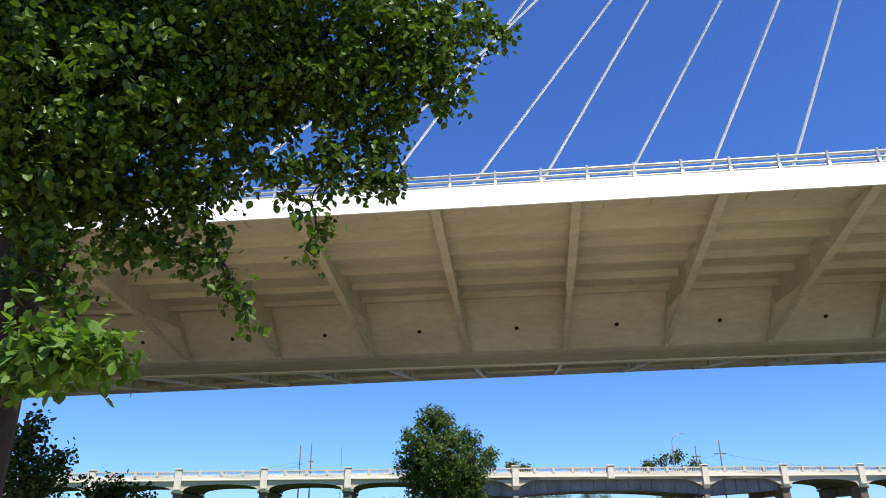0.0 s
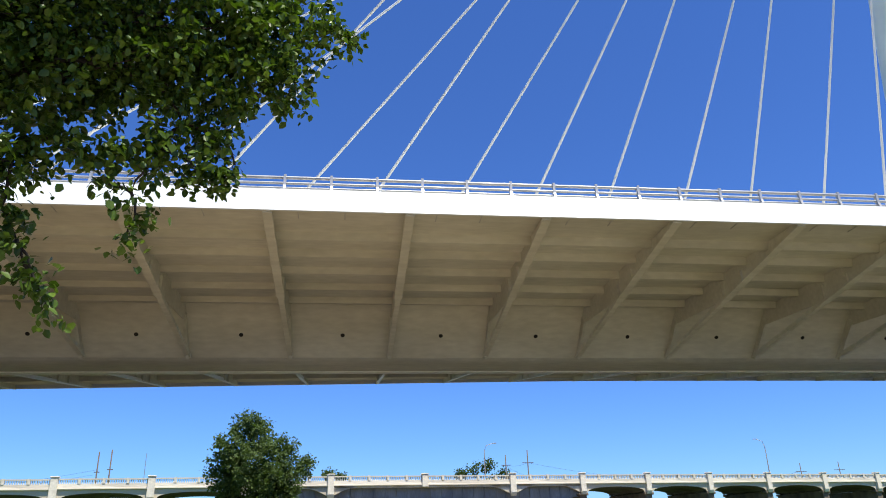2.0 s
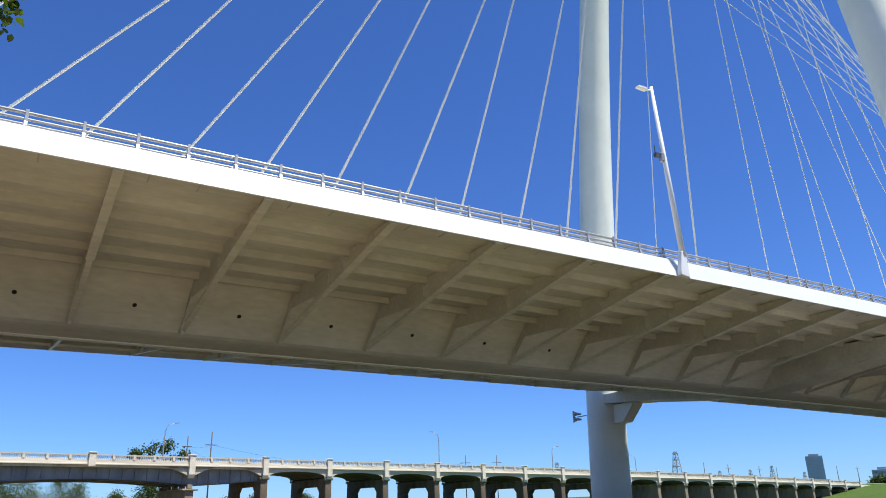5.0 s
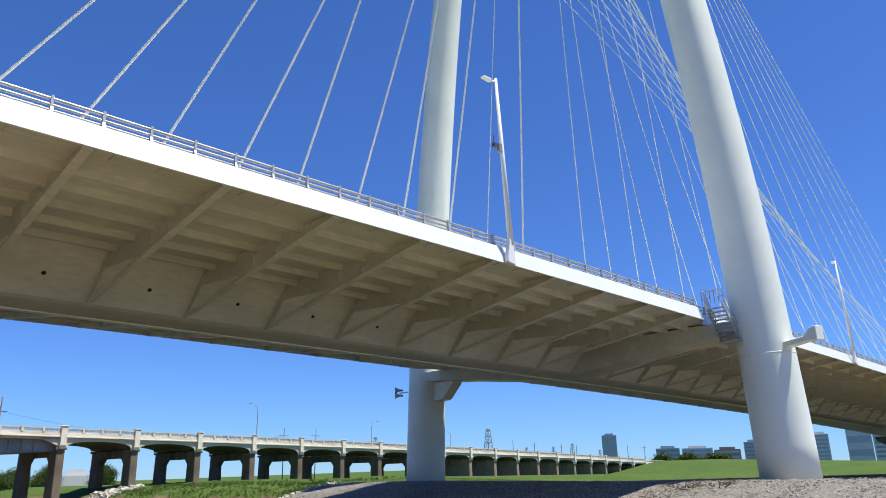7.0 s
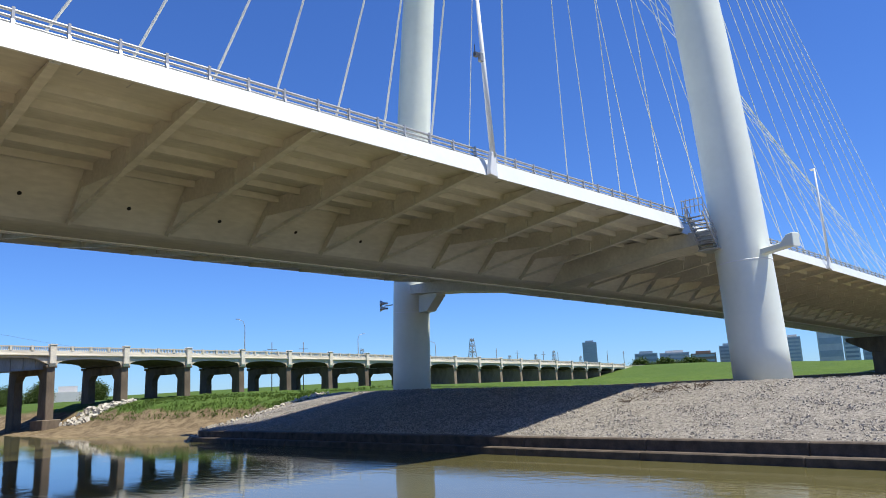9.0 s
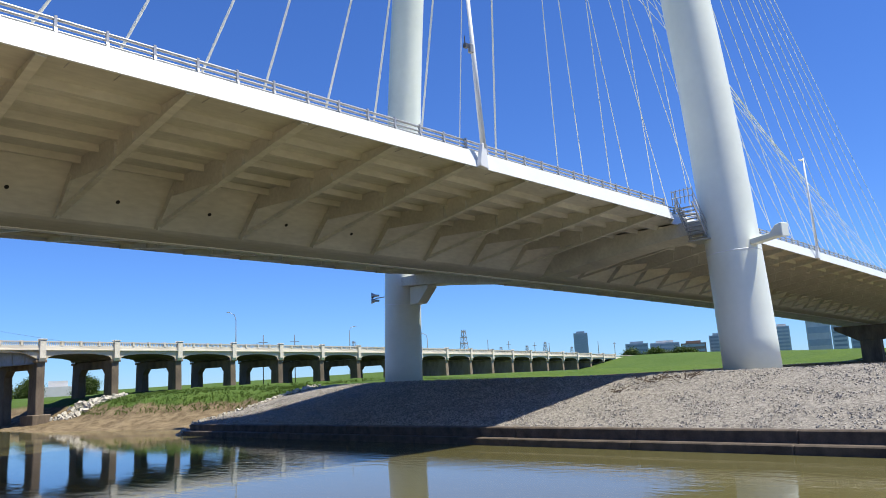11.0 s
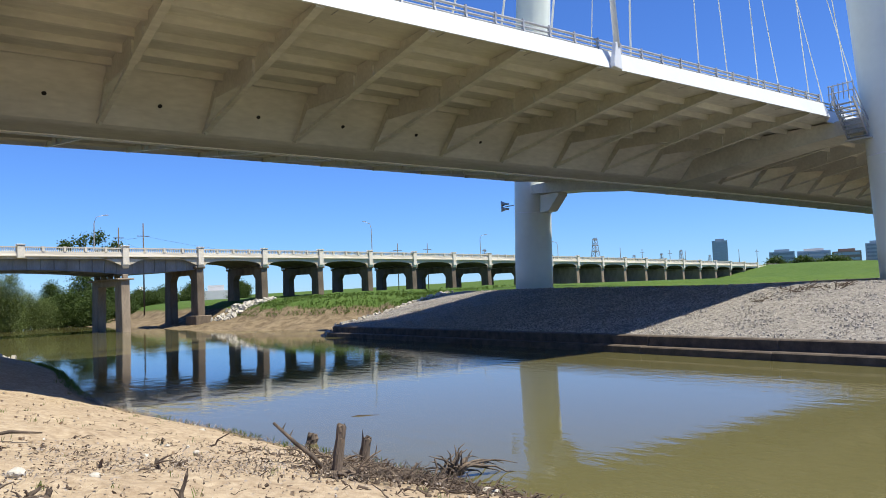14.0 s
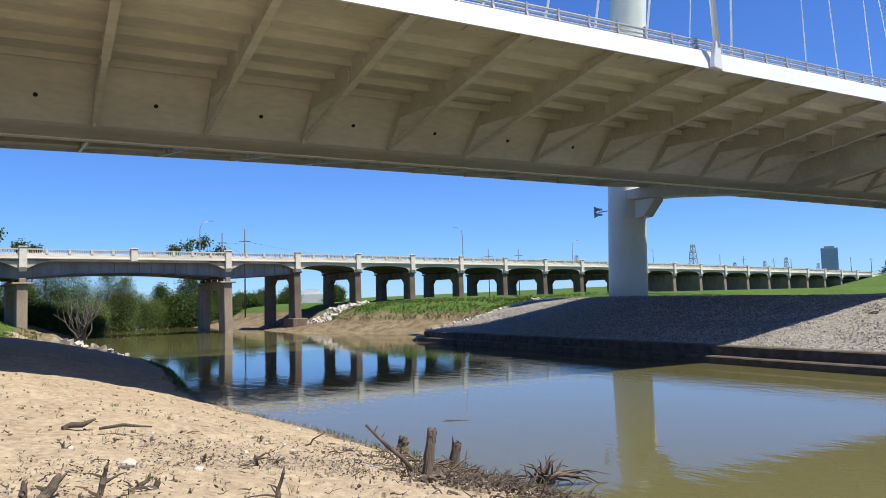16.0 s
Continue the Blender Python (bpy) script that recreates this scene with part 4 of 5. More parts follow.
# far trees behind the viaduct and along the banks
FAR_TREES = [("riverside_tree", "bushy riverside tree with mid-green leaves behind the viaduct", M_LEAF_WILLOW, [
    (0.2, 2.4, 150, 3.8), (1.9, 2.5, 155, 3.2), (4.1, 2.3, 160, 3.0), (6.2, 0.5, 168, 2.6), (5.2, 1.9, 158, 2.2), (-1.8, 1.9, 146, 3.6), (3.0, 0.2, 150, 2.8), (1.0, -0.1, 148, 2.6), (5.0, -0.2, 165, 2.6), (7.2, 0.1, 170, 2.6), (-4.2, 1.5, 150, 4.2), (-7.0, 1.4, 150, 4.0), (-10.5, 1.3, 152, 4.0), (0.0, 0.0, 128, 2.2), (1.5, -0.4, 129, 1.8), (-1.4, 0.2, 127, 2.4), (3.2, -0.3, 132, 1.6)]),
    ("riverside_tree", "dense dark green riverside shrub behind the viaduct", M_LEAF_FAR, [
        (8.6, 0.5, 172, 3.2), (10.2, 0.4, 170, 3.4), (9.6, 2.2, 185, 3.0), (7.6, 1.2, 180, 2.4), (11.2, 1.4, 182, 2.2), (12.4, -0.3, 172, 1.8), (14.0, -0.1, 180, 2.0), (15.2, 0.2, 190, 1.8), (13.2, 0.6, 200, 2.2)]),
    ("far_tree", "round-headed tree on the floodplain beyond the viaduct", M_LEAF_FAR, [(16.8, 0.9, 230, 3.0), (20.3, 1.0, 235, 3.2), (14.8, 0.7, 240, 3.4)])]
k = 0
for nm, lab, mt, lst in FAR_TREES:
    for az, el, r, rad in lst:
        k += 1
        x, y, z = at(az, el, r)
        g0 = max(float(ground_z(x, y)), 0.0)
        top = z + rad * 0.3
        low = max(g0 + 0.4, 0.5)
        top = max(top, low + 1.6)
        mid = (top + low) / 2
        bl = [(x, y, mid, rad * 0.95, rad * 0.95, (top - low) / 2), (x - rad * 0.5, y, mid - rad * 0.4, rad * 0.6, rad * 0.6, (top - low) / 3), (x + rad * 0.55, y, mid + rad * 0.2, rad * 0.6, rad * 0.6, (top - low) / 3),
              (x + rad * 0.1, y, top - rad * 0.1, rad * 0.5, rad * 0.5, rad * 0.5), (x, y - 0.5, low + 0.6, rad * 1.05, rad * 0.8, 1.2)]
        tree(nm, lab, (x, y, g0), low + 0.35 * (top - low), 0.22, bl, 16000, 0.29, M_LEAF_FAR if az < 0.5 else mt, 100 + k, clump=0.55, per=8, shape="slim" if mt is M_LEAF_WILLOW else "broad")
tree("tall_tree", "tall open-crowned tree standing behind the viaduct", (*at(10.0, 0, 205)[:2], 3.0), 12.0, 0.3,
     [blob(8.6, 4.3, 205, 1.7), blob(9.6, 4.7, 205, 1.9), blob(10.6, 4.9, 205, 2.0), blob(11.8, 4.2, 205, 1.6), blob(9.0, 3.4, 205, 2.0), blob(10.8, 3.6, 205, 2.2), blob(10.2, 2.4, 205, 2.2)], 3000, 0.5, M_LEAF_FAR, 31, clump=0.5, per=8)
tree("tall_tree", "small leafy treetop showing over the viaduct parapet", (*at(-0.6, 0, 150)[:2], 3.0), 10.0, 0.2,
     [blob(-1.3, 4.5, 150, 1.1, 0.8), blob(-0.4, 4.35, 150, 0.7, 0.7)], 700, 0.45, M_LEAF_FAR, 32, clump=0.4, per=8)
g = np.random.default_rng(5)
snag = thing("dead_tree", "bare grey dead tree on the river bank", "tree", Matrix.Translation((*at(2.4, 0, 107)[:2], 0.2)))
for i in range(15):
    s = Soup()
    a = Vector((g.normal() * 0.3, 0, 0))
    b = a + Vector((g.normal() * 1.7 + 0.6, g.normal() * 1.0, 3.6 + 2.8 * g.random()))
    pts = limb_path(a, b, g, 0.06, 6)
    s.tube(pts, [0.13, 0.11, 0.09, 0.07, 0.045, 0.02], 5)
    for q in (2, 3, 4):
        s.tube(limb_path(pts[q], pts[q] + Vector((g.normal() * 1.0, g.normal() * 0.4, 1.5)), g, 0.05, 4), [0.06, 0.045, 0.03, 0.015], 4)
    part("branch", s.mesh("branch", M_SNAG), snag)
hedge = []
for i in range(26):
    az = 59.9 + 0.2 * i + 0.1 * g.random()
    x, y, z = at(az, 1.2 + 0.22 * math.sin(i * 0.7) * (1 if i < 20 else 0.3), 340)
    hedge.append((x, y, z - 0.4, 1.5, 1.5, 1.3))
tagged(new("levee_trees", leaf_cloud("levee_trees", hedge, 9000, 0.6, M_LEAF_FAR, clump=0.6, seed=41)), "row of dark green trees along the levee top", "trees", kind="stuff")


# ---- stones, debris and small plants ----
def on_sand(x, y, gap=0.15):
    return (x, y) if left_shore(y) - x > gap else None


def pebble(s, p, r, g):
    """A rough eight-cornered stone."""
    vs = []
    turn = Euler(g.random(3) * 6.3).to_matrix()
    for q in ((-1, -1, -1), (1, -1, -1), (1, 1, -1), (-1, 1, -1), (-1, -1, 1), (1, -1, 1), (1, 1, 1), (-1, 1, 1)):
        v = Vector(q) * (0.42 + 0.25 * g.random())
        vs.append(Vector(p) + turn @ Vector((v.x * r * 1.2, v.y * r, v.z * r * 0.75)))
    s.add(vs, [(3, 2, 1, 0), (4, 5, 6, 7), (0, 1, 5, 4), (1, 2, 6, 5), (2, 3, 7, 6), (3, 0, 4, 7)])


def scatter(name, n, where, size, material, label, category, seed, sink=0.2):
    g = np.random.default_rng(seed)
    s = Soup()
    done = 0
    while done < n:
        p = where(g)
        if p is None:
            continue
        x, y = p
        r = size[0] + (size[1] - size[0]) * g.random() ** 3
        pebble(s, (x, y, float(ground_z(x, y)) + r * (0.5 - sink)), r, g)
        done += 1
    return tagged(new(name, s.mesh(name, material)), label, category, kind="stuff")


scatter("bank_rubble", 22000, lambda g: (35.9 + 17 * g.random() ** 1.2, 2 + 66 * g.random()), (0.04, 0.10), M_RUBBLE, "grey-brown broken stone covering the embankment", "rubble", 51, 0.45)
scatter("riprap", 520, lambda g: (lambda u: (35.0 + 17 * u + g.normal() * 0.3, 70.0 + 1.2 * u + g.normal() * 0.35))(g.random() ** 1.3), (0.1, 0.34), M_STONE, "white limestone blocks edging the paved embankment", "stones", 52)
scatter("riprap", 420, lambda g: (39.5 + 9 * g.random(), 113 + 8 * g.random()), (0.2, 0.6), M_STONE, "white limestone blocks heaped beside a viaduct pier", "stones", 53)
scatter("bank_stones", 70, lambda g: (lambda u: (5.6 - 4.8 * u + g.normal() * 0.2, 63.4 + 1.8 * u + g.normal() * 0.3))(g.random()), (0.16, 0.5), M_STONE, "pale stones along the far edge of the sand", "stones", 54)
scatter("sand_stones", 130, lambda g: (lambda x, y: (x, y) if left_shore(y) - x > 0.3 else None)(-5 + 15 * g.random(), 5 + 24 * g.random() ** 1.4), (0.015, 0.06), M_STONE, "small pale stones lying on the sand", "stones", 55, 0.3)


def twig_pile(name, n, where, length, radius, label, seed, upright=0.3, material=None):
    g = np.random.default_rng(seed)
    s = Soup()
    for _ in range(n):
        p = where(g)
        if p is None:
            continue
        x, y = p
        o = Vector((x, y, float(ground_z(x, y)) + 0.02))
        d = Vector((g.normal(), g.normal(), abs(g.normal()) * upright)).normalized()
        L = length * (0.35 + g.random())
        pts = [q + Vector(g.normal(size=3)) * L * (0.0, 0.05, 0.09, 0.08, 0.05)[i] for i, q in enumerate(limb_path(o, o + d * L, g, 0.01, 5))]
        w = radius * (0.5 + g.random())
        s.tube(pts, [w, w * 0.85, w * 0.7, w * 0.5, w * 0.2], 5)
        if g.random() < 0.5:
            a = pts[2]
            s.tube([a, a + Vector(g.normal(size=3)) * L * 0.2 + d * L * 0.15], [w * 0.5, w * 0.15], 4)
    return tagged(new(name, s.mesh(name, material or M_TWIG)), label, "driftwood", kind="stuff")


twig_pile("brush_pile", 460, lambda g: (lambda u: (6.2 + 3.5 * u + g.normal() * 0.3, 10.7 + 2.3 * u + g.normal() * 0.3))(g.random()), 0.36, 0.010, "tangled heap of dry brown brush at the water's edge", 61, 0.28, M_DRIFT)
twig_pile("crest_debris", 34, lambda g: (49.5 + g.normal() * 0.7, 26.6 + g.normal() * 0.6), 0.9, 0.03, "flood-borne brown sticks stranded near the embankment crest", 65, 0.25)
twig_pile("crest_debris", 26, lambda g: (50.0 + g.normal() * 0.6, 24.2 + g.normal() * 0.35), 0.8, 0.03, "flood-borne brown sticks stranded near the embankment crest", 66, 0.4)
twig_pile("crest_debris", 22, lambda g: (45.6 + g.normal() * 0.7, 27.2 + g.normal() * 0.4), 0.7, 0.025, "thin line of stranded twigs on the broken stone", 67, 0.1)
scatter("sand_clods", 2600, lambda g: on_sand(-5 + 15 * g.random(), 5 + 24 * g.random() ** 1.6), (0.01, 0.06), M_CLOD, "dry clods and crusts of pale sand", "sand", 57, 0.55)
scatter("sand_crumbs", 550, lambda g: on_sand(-5 + 15 * g.random(), 5 + 24 * g.random() ** 1.6), (0.008, 0.045), M_TWIG, "dark bark crumbs and dirt strewn over the sand", "debris", 56, 0.3)
twig_pile("twig_litter", 380, lambda g: on_sand(-4 + 13 * g.random(), 6.0 + 15 * g.random() ** 1.7), 0.2, 0.011, "scattered dry twigs and bark on the sand", 62, 0.12)
twig_pile("twig_litter", 420, lambda g: on_sand(left_shore(13.0) - 0.4 - abs(g.normal()) * 1.6, 8.5 + 7 * g.random()), 0.42, 0.02, "band of drift twigs along the shoreline", 63, 0.3)
twig_pile("dry_stubble", 800, lambda g: (lambda y: (left_shore(y) - 0.12 - abs(g.normal()) * 0.3, y))(14 + 24 * g.random()), 0.15, 0.007, "dry plant stubble along the sand's edge", 64, 2.0, M_PALE)


def stump(x, y, z, h, r, lean, label, seed):
    g = np.random.default_rng(seed)
    t = thing("stump", label, "stump", Matrix.Translation((x, y, z)), "broken stumps at the shore")
    s = Soup()
    n = 12
    rings = 7
    vs = []
    for i in range(rings):
        u = i / (rings - 1)
        for k in range(n):
            a = 6.283 * k / n
            rr = r * (1.25 - 0.4 * u) * (1 + 0.14 * g.normal())
            top = h * (0.12 * g.normal()) if i == rings - 1 else 0
            vs.append((lean[0] * u * h + rr * math.cos(a), lean[1] * u * h + rr * math.sin(a), -0.3 + (h + 0.3) * u + top))
    fs = [(i * n + k, i * n + (k + 1) % n, (i + 1) * n + (k + 1) % n, (i + 1) * n + k) for i in range(rings - 1) for k in range(n)] + [tuple((rings - 1) * n + k for k in range(n))]
    s.add(vs, fs)
    part("wood", s.mesh("wood", M_DRIFT), t)
    for k in range(5):
        a = 6.283 * (k + g.random()) / 5
        o = Vector((lean[0] * h + 0.65 * r * math.cos(a), lean[1] * h + 0.65 * r * math.sin(a), h * 0.92))
        part("splinter", Soup().tube([o, o + Vector((0.01, 0, 0.03 + 0.05 * h * g.random())), o + Vector((0.02 * g.normal(), 0, 0.04 + 0.10 * h * g.random()))], [r * 0.4, r * 0.3, r * 0.06], 5).mesh("splinter", M_DRIFT), t)
    s = Soup()
    for _ in range(7):
        a = 6.283 * g.random()
        s.tube([(0, 0, 0.05), (0.25 * math.cos(a), 0.25 * math.sin(a), 0.06), (0.6 * math.cos(a), 0.6 * math.sin(a), -0.08)], [0.05, 0.035, 0.012], 5)
    part("roots", s.mesh("roots", M_DRIFT), t)
    return t


def on_ground(x, y):
    return (x, y, float(ground_z(x, y)))


stump(5.56, 10.95, on_ground(5.56, 10.95)[2], 0.76, 0.085, (0.24, 0.05), "tall splintered dark stump at the water's edge", 71)
stump(8.49, 15.27, 0.0, 0.68, 0.12, (0.22, 0.0), "short broken stump standing in shallow water", 72)
stump(8.86, 18.75, -0.1, 0.34, 0.15, (0.1, 0.0), "low mossy stump in the water", 73)
t = thing("driftwood_branch", "bare leaning driftwood branch stuck in the shore", "branch", Matrix.Translation(on_ground(5.74, 11.6)))
part("stem", Soup().tube([(0.08, -0.05, -0.1), (-0.2, 0.12, 0.3), (-0.42, 0.28, 0.52), (-0.72, 0.5, 0.88)], [0.045, 0.04, 0.036, 0.024], 7).mesh("stem", M_DRIFT, True), t)
for q in ((-0.3, 0.2, 0.41), (-0.5, 0.35, 0.62), (-0.6, 0.42, 0.74)):
    part("twig", Soup().tube([q, (q[0] + 0.07, q[1], q[2] + 0.12)], [0.018, 0.006], 5).mesh("twig", M_DRIFT), t)
t = thing("driftwood_branch", "thin forked stick leaning out over the water", "branch", Matrix.Translation(on_ground(5.75, 10.66)))
part("stem", Soup().tube([(-0.03, 0, -0.08), (0.12, -0.05, 0.2), (0.3, -0.15, 0.36), (0.43, -0.2, 0.42)], [0.02, 0.018, 0.014, 0.008], 6).mesh("stem", M_DRIFT, True), t)
part("twig", Soup().tube([(0.34, -0.17, 0.38), (0.37, -0.18, 0.53)], [0.011, 0.004], 5).mesh("twig", M_DRIFT), t)
t = thing("sunken_log", "waterlogged branch barely breaking the surface", "log", Matrix.Translation((11.85, 21.86, -0.03)))
part("log", Soup().tube([(-0.15, 0.05, -0.02), (0.2, -0.05, 0.02), (0.9, -0.45, -0.01), (1.9, -1.0, -0.06)], [0.04, 0.045, 0.04, 0.03], 8).mesh("log", M_BARK, True), t)


def chunk(x, y, h, lean, r, label, seed):
    """A broken, forked lump of driftwood standing out of the sand."""
    g = np.random.default_rng(seed)
    t = thing("driftwood_stub", label, "driftwood", Matrix.Translation(on_ground(x, y)), "driftwood stubs in the sand")
    top = Vector((lean, 0.05, h))
    pts = limb_path((0, 0, -0.08), top, g, 0.02, 6)
    part("wood", Soup().tube(pts, [r * 1.1, r * (0.9 + 0.3 * g.random()), r * (0.7 + 0.3 * g.random()), r * 0.75, r * (0.5 + 0.3 * g.random()), r * 0.25], 8).mesh("wood", M_DRIFT), t)
    for _ in range(3):
        a = pts[int(g.integers(1, 4))]
        part("splinter", Soup().tube(limb_path(a, a + Vector((g.normal() * 0.16, g.normal() * 0.1, 0.02 + 0.12 * g.random())), g, 0.05, 4), [r * 0.5, r * 0.4, r * 0.28, 0.006], 5).mesh("splinter", M_DRIFT), t)


for i, (x, y, h, lean, r) in enumerate([(0.0, 9.05, 0.24, 0.2, 0.075), (-0.15, 9.2, 0.17, 0.0, 0.05), (0.56, 9.14, 0.36, 0.13, 0.04), (0.96, 9.49, 0.08, 0.2, 0.04), (1.16, 9.39, 0.1, 0.1, 0.05),
                                        (2.94, 11.46, 0.13, -0.02, 0.045), (2.09, 11.39, 0.11, 0.08, 0.05), (2.45, 8.7, 0.36, 0.12, 0.03), (3.1, 11.5, 0.06, 0.3, 0.035), (0.3, 12.4, 0.16, 0.02, 0.03)]):
    chunk(x, y, h, lean, r, "broken dark driftwood stub sticking out of sand" if h > 0.15 else "small splintered driftwood lump half buried in sand", 400 + i)
t = thing("driftwood_log", "weathered brown driftwood piece lying on the sand", "log", Matrix.Translation((0.62, 15.0, float(ground_z(0.62, 15.0)) + 0.05)))
part("log", Soup().tube([(-0.28, 0, 0.02), (-0.12, 0.03, 0.06), (0.06, 0.05, 0.04), (0.28, 0.1, 0.12)], [0.035, 0.055, 0.05, 0.02], 8).mesh("log", M_DRIFT, True), t)
part("branch_stub", Soup().tube([(-0.2, 0, 0.04), (-0.26, -0.06, -0.1)], [0.05, 0.03], 6).mesh("branch_stub", M_DRIFT), t)
t = thing("driftwood_log", "short thin driftwood stick on the sand", "log", Matrix.Translation((1.35, 14.9, float(ground_z(1.35, 14.9)) + 0.05)))
part("log", Soup().tube([(-0.4, 0, 0.06), (0.0, 0.05, 0.08), (0.5, 0.0, 0.0)], [0.03, 0.035, 0.015], 6).mesh("log", M_DRIFT, True), t)
t = thing("shore_stone", "rounded tan boulder among brush at the shore", "stone", Matrix.Translation((8.2, 10.2, 0.32)))
gg = np.random.default_rng(76)
bm = bmesh.new()
bmesh.ops.create_icosphere(bm, subdivisions=2, radius=0.32)
for q in bm.verts:
    q.co *= 1 + 0.16 * noise.noise(q.co * 3.0)
    q.co.z *= 0.75
me = bpy.data.meshes.new("stone")
bm.to_mesh(me)
bm.free()
me.materials.append(M_STONE)
part("stone", me, t)


def litter(name, n, centres, spread, size, label, seed, material):
    """Small curled flakes of bark and dead leaf in loose patches."""
    g = np.random.default_rng(seed)
    V, F = [], []
    for _ in range(n):
        cx, cy = centres[int(g.integers(len(centres)))]
        p = on_sand(cx + g.normal() * spread, cy + g.normal() * spread * 0.8)
        if p is None:
            continue
        o = Vector((p[0], p[1], float(ground_z(*p)) + 0.045 + 0.03 * g.random()))
        turn = Euler((g.normal() * 0.5, g.normal() * 0.5, g.random() * 6.28)).to_matrix()
        L, W = size * (0.4 + g.random()), size * (0.15 + 0.35 * g.random())
        k = len(V)
        V.extend([o + turn @ Vector(q) for q in ((-L, -W, 0), (0, -W * 1.3, -W * 0.3), (L, 0, W * 0.4), (0, W * 1.2, -W * 0.2), (-L * 0.8, W * 0.6, W * 0.2))])
        F.append((k, k + 1, k + 2, k + 3, k + 4))
    return tagged(new(name, mesh_from(name, V, F, material)), label, "debris", kind="stuff")


PATCHES = [(1.2, 11.2), (2.6, 11.6), (3.8, 12.0), (5.0, 12.3), (2.2, 13.2), (4.2, 10.6), (6.0, 11.8), (0.2, 9.6), (5.6, 14.6), (7.2, 10.8)]
litter("leaf_litter", 1500, PATCHES, 0.8, 0.032, "grey-brown leaf and bark litter in patches on the sand", 91, M_TWIG)
litter("leaf_litter", 2200, PATCHES, 0.85, 0.03, "pale dry flakes scattered among sand litter", 92, M_PALE)
litter("leaf_litter", 1300, [(7.6, 11.6), (6.8, 12.4), (8.0, 10.6), (6.4, 11.2)], 0.6, 0.06, "matted brown debris along the shoreline", 93, M_DRIFT)
root = thing("root_tangle", "dark branching driftwood roots lying at the waterline", "driftwood", Matrix.Translation((9.45, 12.95, 0.05)))
gr = np.random.default_rng(94)
for i in range(9):
    a = -0.6 + 1.5 * gr.random()
    L = 0.7 + 1.0 * gr.random()
    e = Vector((math.cos(a) * L, math.sin(a) * L * 0.7 - 0.2, -0.15 + 0.35 * gr.random()))
    part("root", Soup().tube(limb_path((0, 0, 0.1), e, gr, 0.1, 6), [0.04, 0.036, 0.03, 0.022, 0.014, 0.006], 6).mesh("root", M_DRIFT, True), root)
for i in range(26):
    e = Vector((gr.normal() * 0.34 - 0.1, gr.normal() * 0.2, 0.15 + 0.45 * gr.random()))
    part("root", Soup().tube(limb_path((gr.normal() * 0.15, 0, 0), e, gr, 0.12, 5), [0.038, 0.032, 0.024, 0.015, 0.006], 6).mesh("root", M_DRIFT, True), root)
for (x, y, r) in ((1.05, 10.9, 0.12), (1.9, 10.5, 0.08), (0.4, 12.6, 0.07), (6.2, 19.8, 0.09), (4.1, 13.4, 0.06)):
    bm = bmesh.new()
    bmesh.ops.create_icosphere(bm, subdivisions=2, radius=r)
    for q in bm.verts:
        q.co *= 1 + 0.35 * noise.noise(q.co * 9 + Vector((x, y, 0)))
        q.co.z *= 0.7
    me = bpy.data.meshes.new("stone")
    bm.to_mesh(me)
    bm.free()
    me.materials.append(M_STONE)
    part("stone", me, thing("pale_stone", "pale limestone lump lying on the sand", "stone", Matrix.Translation((x, y, float(ground_z(x, y)) + r * 0.4)), "loose stones on the sand"))


def tufts(name, n, where, height, label, seed, material=None):
    g = np.random.default_rng(seed)
    V, F = [], []
    for _ in range(n):
        p = where(g)
        if p is None:
            continue
        x, y = p
        z = float(ground_z(x, y))
        for _ in range(int(5 + 8 * g.random())):
            a, h = 6.283 * g.random(), height * (0.4 + g.random())
            o = Vector((x + g.normal() * 0.05, y + g.normal() * 0.05, z - 0.02))
            tip = o + Vector((math.cos(a) * h * 0.5, math.sin(a) * h * 0.5, h))
            sd = Vector((-math.sin(a), math.cos(a), 0)) * h * 0.05
            k = len(V)
            V.extend([o - sd, o + sd, o.lerp(tip, 0.55) + sd * 0.8 + Vector((0, 0, h * 0.1)), tip, o.lerp(tip, 0.55) - sd * 0.8 + Vector((0, 0, h * 0.1))])
            F.append((k, k + 1, k + 2, k + 3, k + 4))
    return tagged(new(name, mesh_from(name, V, F, material or M_GRASS)), label, "grass", kind="stuff")


tufts("sand_tufts", 120, lambda g: on_sand(-4 + 12 * g.random(), 7 + 22 * g.random() ** 1.3, 0.4), 0.09, "sparse green weeds sprouting from the sand", 81)
tufts("shore_weeds", 60, lambda g: (lambda y: (left_shore(y) - 0.1 + g.normal() * 0.15, y))(11 + 16 * g.random()), 0.15, "green weeds at the water's edge", 82)
tufts("shore_weeds", 420, lambda g: (lambda y: (left_shore(y) - abs(g.normal()) * 0.35, y))(35 + 32 * g.random()), 0.14, "ragged weeds along the shaded shore", 85)
tufts("bank_grass", 2600, lambda g: (lambda y: (right_shore(y) + 8.5 + abs(g.normal()) * 9, y))(76 + 42 * g.random()), 0.3, "lush green grass fringing the floodplain bank", 83)
tufts("bank_grass", 900, lambda g: (lambda y: (left_shore(y) - 3 - abs(g.normal()) * 9, y))(72 + 50 * g.random()), 0.28, "green grass on the bank under the viaduct", 84)


# ---- poles, towers and the skyline ----
def on_viaduct(az, off):
    d = D0 + off
    a = math.tan(radians(az))
    t = d * (math.sin(VT) + a * math.cos(VT)) / (math.cos(VT) - a * math.sin(VT))
    return t, MV @ Vector((t, d, 11.5 + via_dz(t)))


